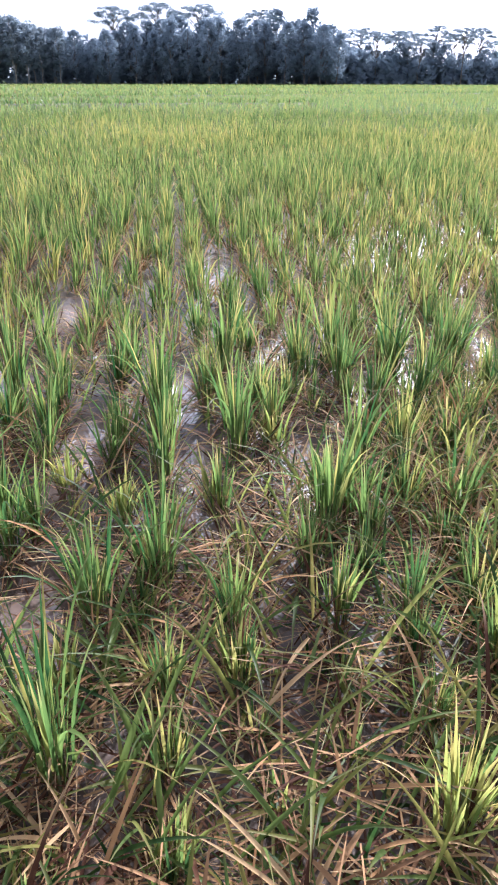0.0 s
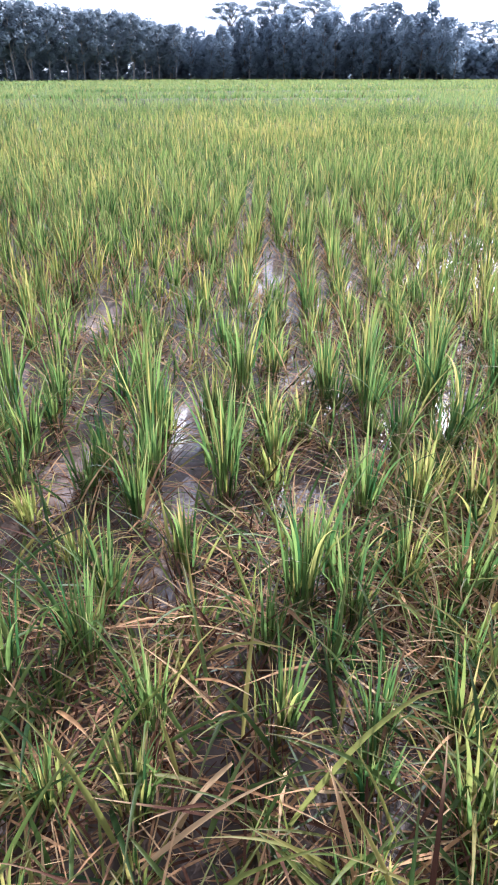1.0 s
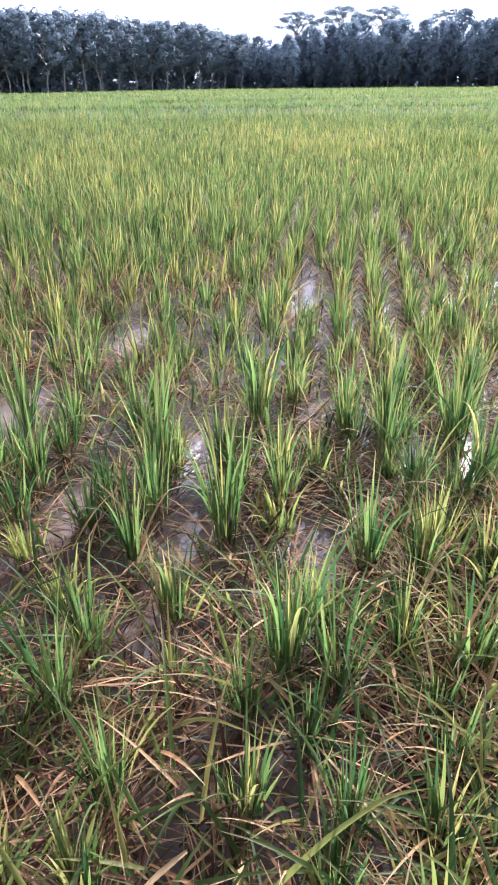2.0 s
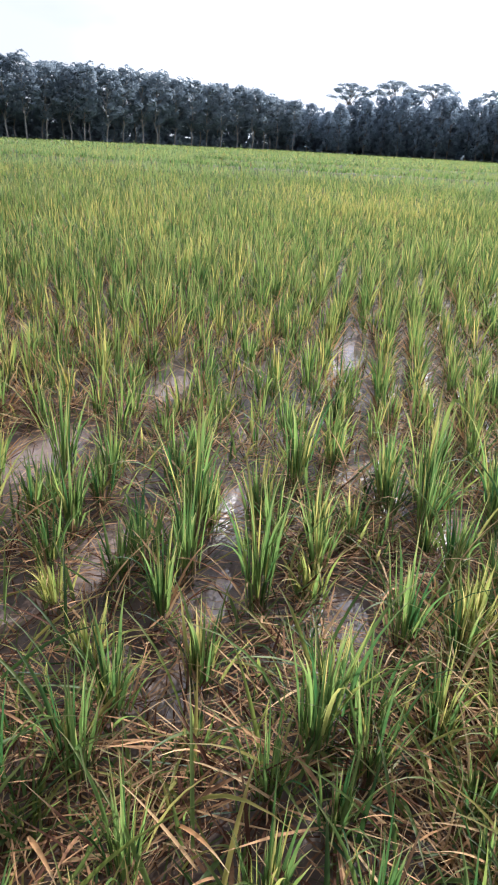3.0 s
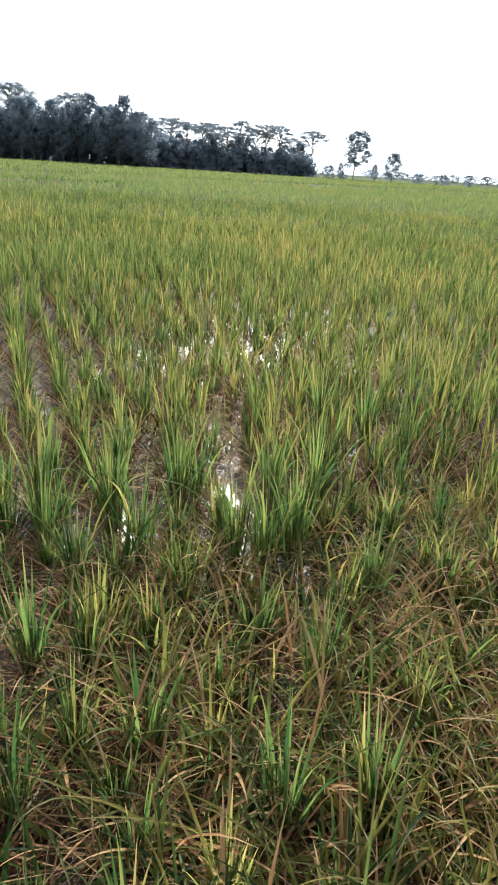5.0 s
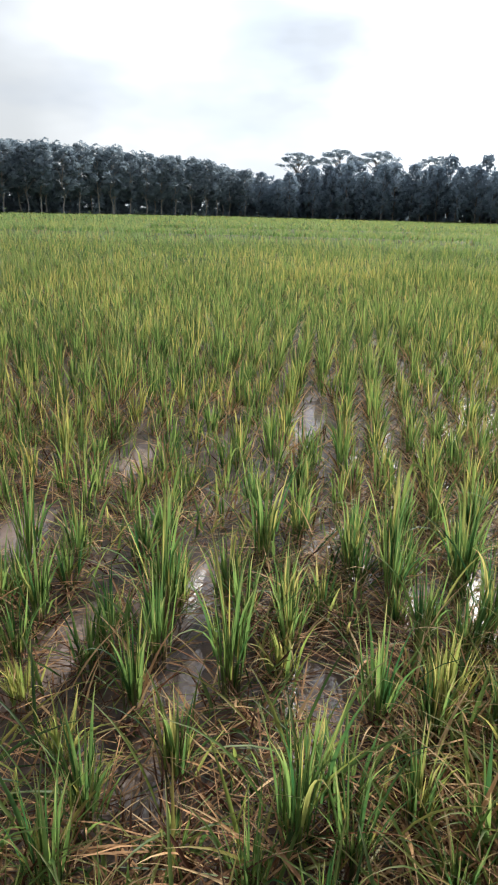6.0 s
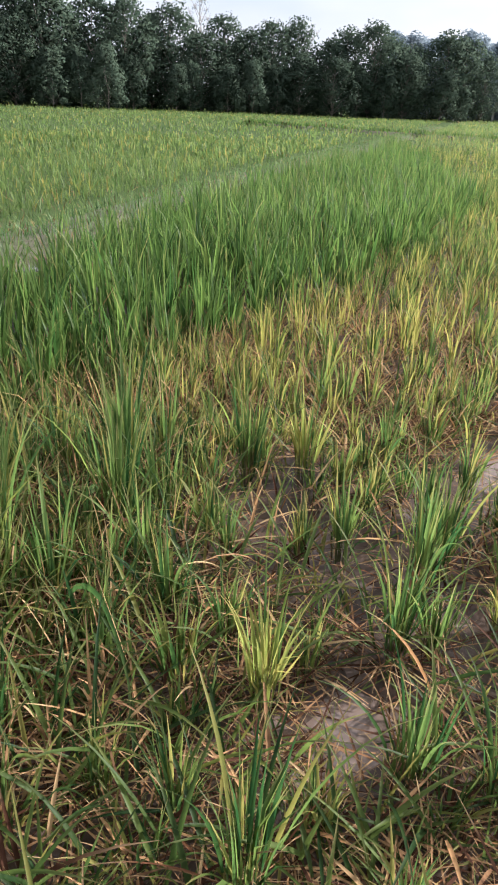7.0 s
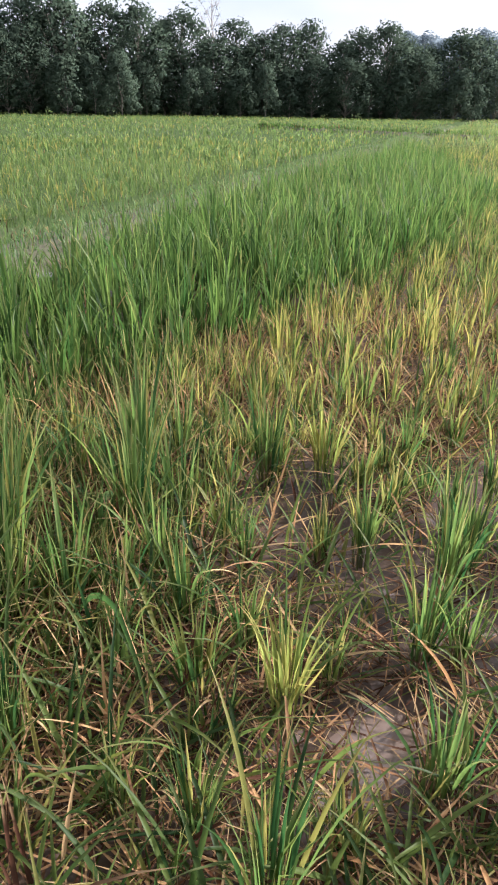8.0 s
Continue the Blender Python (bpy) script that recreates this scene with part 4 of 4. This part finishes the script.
def leaf_clumps(centres, sizes, per, leaf, droop=0.0, flat=1.0):
    """Many small leaf sprays round each clump's centre."""
    n = len(centres) * per
    c, s = np.repeat(centres, per, 0), np.repeat(sizes, per)
    d = RNG.normal(0, 1, (n, 3))
    d /= np.linalg.norm(d, axis=1)[:, None]
    p = c + d * (s * RNG.random(n) ** 0.2)[:, None] * np.array([1, 1, flat])
    u = RNG.normal(0, 1, (n, 3))
    u[:, 2] = u[:, 2] * 0.5 - droop
    face = d + 0.45 * RNG.normal(0, 1, (n, 3))
    u -= face * (np.sum(u * face, axis=1) / np.sum(face * face, axis=1))[:, None]
    u /= np.linalg.norm(u, axis=1)[:, None]
    w = np.cross(face, u)
    w /= np.linalg.norm(w, axis=1)[:, None] + 1e-9
    ln, wd = leaf * RNG.uniform(0.6, 1.4, n), leaf * RNG.uniform(0.25, 0.55, n)
    a, b = u * ln[:, None] * 0.5, w * wd[:, None] * 0.5
    verts = np.stack([p - a, p - b, p + a, p + b], 1).reshape(-1, 3)
    return verts, np.arange(4 * n).reshape(-1, 4), np.repeat(p, 4, 0), np.repeat(d, 4, 0)


def soft_leaves(me, out):
    """Leaves shaded as parts of one rounded, leafy mass."""
    out = out / (np.linalg.norm(out, axis=1)[:, None] + 1e-9)
    me.normals_split_custom_set_from_vertices(out.tolist())
    return me


def tree(name, label, category, height, bole, crown_r, shape, leaf_mat, bark, clumps, per, leaf, trunk_r=0.16):
    """A trunk with limbs and a crown of leaf clumps. shape: round, tall, flat, weeping or bare."""
    root = new(name)
    tagged(root, label, category)
    lean = RNG.normal(0, 0.03, 2) * height
    limbs = []
    top = height * (0.9 if shape != "flat" else 0.86)
    zs = np.linspace(-0.1, top, 7)
    spine = np.stack([lean[0] * (np.maximum(zs, 0) / top) ** 1.5, lean[1] * (np.maximum(zs, 0) / top) ** 1.5, zs], -1)
    spine[1:-1, :2] += RNG.normal(0, 0.012 * height, (5, 2))
    limbs.append(tube(spine, trunk_r * np.linspace(1, 0.22, 7)))
    centres, sizes = [], []
    for i in range(clumps):
        az = i * 2.399 + RNG.uniform(-0.5, 0.5)
        f = (i + 0.5) / clumps
        if shape == "flat":
            z = height * (0.97 + 0.05 * RNG.random() - 0.17 * f ** 1.3 - 0.05 * (i % 3 == 0))
            r = crown_r * math.sqrt(f) * RNG.uniform(0.8, 1.1)
        else:
            z = bole + (height - bole) * (f ** 0.85)
            k = (z - bole) / (height - bole)
            prof = {"round": math.sin(math.pi * min(0.97, 0.12 + 0.86 * k)) ** 0.6, "tall": math.sin(math.pi * min(0.95, 0.15 + 0.8 * k)) ** 0.5, "weeping": (1.05 - 0.75 * k ** 1.5), "bare": 0.5 + 0.5 * k}[shape]
            r = crown_r * prof * math.sqrt(RNG.uniform(0.15, 1.0))
        c = np.array([r * math.cos(az) + lean[0] * z / top, r * math.sin(az) + lean[1] * z / top, z])
        centres.append(c)
        sizes.append(crown_r * (RNG.uniform(0.12, 0.24) if shape == "flat" else RNG.uniform(0.20, 0.42)))
        if (i % 2 == 0 and shape != "weeping") or i % 4 == 0 or shape in ("flat", "bare"):
            zj = max(bole * 0.8, z - r * (1.1 if shape != "flat" else 0.8) - 0.4)
            j = np.array([np.interp(zj, spine[:, 2], spine[:, 0]), np.interp(zj, spine[:, 2], spine[:, 1]), zj])
            m = (j + c) / 2 + np.array([0, 0, 0.12 * r])
            rr = trunk_r * (0.42 if shape != "bare" else 0.4)
            limbs.append(tube([j, m, c], [rr, rr * 0.6, rr * 0.2], 5))
            if shape == "bare":
                for _ in range(9):
                    e = c + RNG.normal(0, 1, 3) * np.array([0.5, 0.5, 0.3]) * crown_r * 0.35 + np.array([0, 0, crown_r * 0.3])
                    limbs.append(tube([m, c, e], [rr * 0.5, rr * 0.4, rr * 0.2], 4))
    if shape == "weeping":
        for v, q in limbs:
            part("culm", mesh_data("culm", v, q, [bark]), root)
    else:
        v, q = merge(limbs)
        part("trunk", mesh_data("trunk", v, q, [bark]), root)
    v, q, p, d = leaf_clumps(np.array(centres), np.array(sizes), per, leaf, 0.8 if shape == "weeping" else 0.15, 0.3 if shape == "flat" else 0.8)
    away = (p - np.mean(centres, axis=0)) / crown_r
    part("crown", soft_leaves(mesh_data("crown", v, q, [leaf_mat]), 0.6 * away + 0.4 * d + np.array([0, 0, 0.4])), root)
    return root


for wx, wy, ws, wl, wh in ((-1.69, 2.02, 7, 0.030, 0.07), (-2.62, 1.41, 3, 0.045, 0.24), (-2.55, 0.85, 3, 0.035, 0.16), (-1.12, 1.25, 4, 0.022, 0.08), (-2.25, 1.05, 3, 0.03, 0.15)):
    weed(wx, wy, ws, wl, wh)

TREES = {}


def tree_kind(key, count, group, **spec):
    TREES[key] = [[], group]
    for _ in range(count):
        t = tree(**spec)
        tagged(t, group=group)
        TREES[key][0].append([t, False])


tree_kind("rubber", 4, "plantation trees", name="plantation_tree", label="slender plantation tree with pale trunk and high leafy crown tinted for haze", category="tree", height=12.3, bole=3.6, crown_r=2.4, shape="tall", leaf_mat=HAZED_LEAF_RUBBER, bark=BARK_PALE, clumps=34, per=60, leaf=0.60, trunk_r=0.13)
tree_kind("dense", 4, "grove trees", name="grove_tree", label="dense broadleaf tree in a grove, leaves painted pale blue for haze", category="tree", height=15.0, bole=2.0, crown_r=3.6, shape="round", leaf_mat=HAZED_LEAF_DENSE, bark=BARK, clumps=44, per=60, leaf=0.74, trunk_r=0.2)
tree_kind("flat", 4, "umbrella trees", name="umbrella_tree", label="tall bare-trunked tree with a flat airy crown tinted for haze", category="tree", height=16.0, bole=10.0, crown_r=6.2, shape="flat", leaf_mat=HAZED_LEAF_FLAT, bark=BARK, clumps=46, per=70, leaf=0.46, trunk_r=0.2)
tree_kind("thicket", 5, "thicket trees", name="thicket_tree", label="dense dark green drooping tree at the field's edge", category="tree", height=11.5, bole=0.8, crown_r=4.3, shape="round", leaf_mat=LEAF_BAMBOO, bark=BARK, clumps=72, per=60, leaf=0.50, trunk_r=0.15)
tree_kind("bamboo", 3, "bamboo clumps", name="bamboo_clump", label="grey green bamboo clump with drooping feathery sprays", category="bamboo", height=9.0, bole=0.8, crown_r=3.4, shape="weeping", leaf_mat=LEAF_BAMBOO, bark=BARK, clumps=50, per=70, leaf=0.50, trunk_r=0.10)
tree_kind("shrub", 3, "shrubs", name="shrub", label="low bush at the edge of the field, leaves tinted for haze", category="bush", height=4.0, bole=0.3, crown_r=2.0, shape="round", leaf_mat=HAZED_LEAF_DENSE, bark=BARK, clumps=22, per=60, leaf=0.36, trunk_r=0.08)
tree_kind("bare", 1, "thicket trees", name="bare_tree", label="pale leafless tree standing above the thicket", category="tree", height=14.5, bole=7.0, crown_r=2.0, shape="bare", leaf_mat=HAZED_LEAF_RUBBER, bark=BARK_PALE, clumps=16, per=10, leaf=0.3, trunk_r=0.13)


def set_tree(key, az, d, size, wide=1.0):
    """A tree at a bearing (degrees to the right of +y) and a distance."""
    stock = TREES[key][0]
    fresh = [i for i in stock if not i[1]]
    item = fresh[0] if fresh else stock[int(RNG.integers(0, len(stock)))]
    m = pose(d * math.sin(radians(az)), d * math.cos(radians(az)), 0, 0, 0, RNG.uniform(0, 360))
    if not item[1]:
        item[1] = True
        ob = item[0]
        ob.matrix_basis = m
    else:
        ob = copy_thing(item[0], m)
    ob.scale = (size * wide, size * wide, size)
    return ob


# plantation: even rows, the near edge receding to the right
for row in range(3):
    az = -37.0
    while az < -4.5:
        d = np.interp(az, [-37, -20, -5], [128, 140, 185]) + row * 6.0
        hgt = np.interp(az, [-37, -15, -9, -5], [12.2, 12.9, 12.9, 11.0]) / 12.3
        set_tree("rubber", az + RNG.normal(0, 0.12), d + RNG.normal(0, 0.7), hgt * RNG.uniform(0.94, 1.05), 1.15)
        az += math.degrees((3.4 if row == 0 else 4.4) / d)
# grove of broadleaf trees, haze painted into the leaf colour
for row in range(2):
    az = -5.2
    while az < 16.2:
        d = 188 + row * 8
        top = np.interp(az, [-5, -3, 0, 4, 8, 11, 13.5, 15.5], [3.1, 3.4, 3.85, 4.1, 4.4, 4.9, 4.7, 3.6])
        set_tree("dense", az + RNG.normal(0, 0.2), d + RNG.normal(0, 1.5), math.radians(top) * d / 15.0 * RNG.uniform(0.80, 1.06), RNG.uniform(0.8, 1.1))
        az += math.degrees(4.6 / d)
for az, el, wide in ((-0.8, 4.8, 0.9), (2.4, 5.1, 0.95), (5.5, 5.0, 1.0), (9.4, 4.7, 0.9)):
    set_tree("flat", az, 207, math.radians(el) * 207 / 16.0, wide)
# airy umbrella trees over a low belt of bushes
for i, az in enumerate((14.9, 16.1, 17.3, 18.4, 19.5, 20.5, 21.5, 22.6, 23.7, 24.6, 25.6, 26.6)):
    set_tree("flat", az, 205 + 9 * (i % 3), math.radians((3.6, 2.9, 3.8, 3.3, 3.5)[i % 5]) * 209 / 16.0, (1.0, 0.75, 1.2)[i % 3])
az = 13.5
while az < 27.6:
    set_tree("dense", az, 212 + RNG.uniform(-4, 10), RNG.uniform(7.0, 10.0) / 15.0, 1.2)
    az += 0.6
set_tree("flat", 28.2, 215, math.radians(3.3) * 215 / 16.0, 1.0)
set_tree("shrub", 29.7, 200, 0.85, 1.3)
set_tree("rubber", 31.6, 205, 12.6 / 12.3, 1.45)
set_tree("dense", 30.6, 206, 4.4 / 15, 0.9)
set_tree("dense", 33.3, 215, 4.6 / 15, 1.0)
set_tree("dense", 34.6, 205, 7.6 / 15, 1.35)
for az, s in ((30.8, 0.5), (36.6, 0.68), (38.5, 0.72), (40.5, 0.4), (43.0, 0.35)):
    set_tree("shrub", az, 205, s, 1.4)
az = 33.0
while az < 66:
    set_tree("shrub", az, 620 + RNG.uniform(-20, 40), RNG.uniform(1.2, 1.8), 2.4)
    az += 1.25
# thicket to the left
for row in range(2):
    az = -92.0
    while az < -30.0:
        d = np.interp(az, [-92, -60, -36, -30], [88, 94, 108, 116]) + row * 4.5
        top = np.interp(az, [-92, -69, -61, -56, -53, -51, -46, -43, -40, -36, -33, -30], [7.6, 7.6, 7.6, 6.8, 6.2, 5.8, 5.9, 5.6, 5.7, 5.5, 5.0, 4.4])
        kind = "bamboo" if row == 0 and az > -64 and RNG.random() < 0.6 else "thicket"
        set_tree(kind, az + RNG.normal(0, 0.3), d + RNG.normal(0, 0.8), math.radians(top) * d / 11.5 * RNG.uniform(0.82, 1.08) * (0.74 if row == 0 else 1.0), RNG.uniform(0.85, 1.25))
        az += math.degrees((3.6 if row == 0 else 3.4) / d)
for az, s in ((-51.3, 0.97), (-46.4, 0.74), (-43.4, 0.72)):
    set_tree("bare", az, 121, s * 1.18)


# ---- undergrowth and deeper woods behind the front trees ----
def wood_belt(bearings, distances, depth, top, spacing, leaf, mat, label):
    """A continuous belt of leafy growth along the bearings given."""
    az = np.arange(bearings[0], bearings[-1], math.degrees(spacing / np.mean(distances)))
    az = np.repeat(az, 3) + RNG.normal(0, 0.25, 3 * len(az))
    d = np.interp(az, bearings, distances) + RNG.uniform(0, depth, len(az))
    hgt = np.interp(az, bearings, top) * RNG.uniform(0.62, 1.02, len(az))
    C, S = [], []
    for a, r, h in zip(az, d, hgt):
        for z in np.arange(0.5, h, 1.5):
            C.append((r * math.sin(radians(a)) + RNG.normal(0, 0.5), r * math.cos(radians(a)) + RNG.normal(0, 0.5), z))
            S.append(RNG.uniform(1.1, 1.9))
    v, q, p, d = leaf_clumps(np.array(C), np.array(S), 36, leaf, 0.2, 0.9)
    tagged(new("undergrowth", soft_leaves(mesh_data("undergrowth", v, q, [mat]), 0.7 * d + np.array([0, 0, 0.3]))), label, "woods", kind="stuff")


wood_belt([-38, -20, -5], [134, 146, 191], 9, [5.6, 5.4, 6.5], 1.5, 1.1, HAZED_LEAF_RUBBER, "undergrowth between plantation trunks, leaves tinted pale for haze")
wood_belt([-6, -3, 0, 4, 8, 12, 15, 18, 28.5], [194, 194, 194, 195, 195, 196, 198, 202, 208], 9, [7.5, 9.5, 11.3, 12.2, 12.8, 13.2, 10.3, 6.8, 6.2], 1.9, 1.5, HAZED_LEAF_DENSE, "dense undergrowth below the grove trees, leaves tinted pale for haze")
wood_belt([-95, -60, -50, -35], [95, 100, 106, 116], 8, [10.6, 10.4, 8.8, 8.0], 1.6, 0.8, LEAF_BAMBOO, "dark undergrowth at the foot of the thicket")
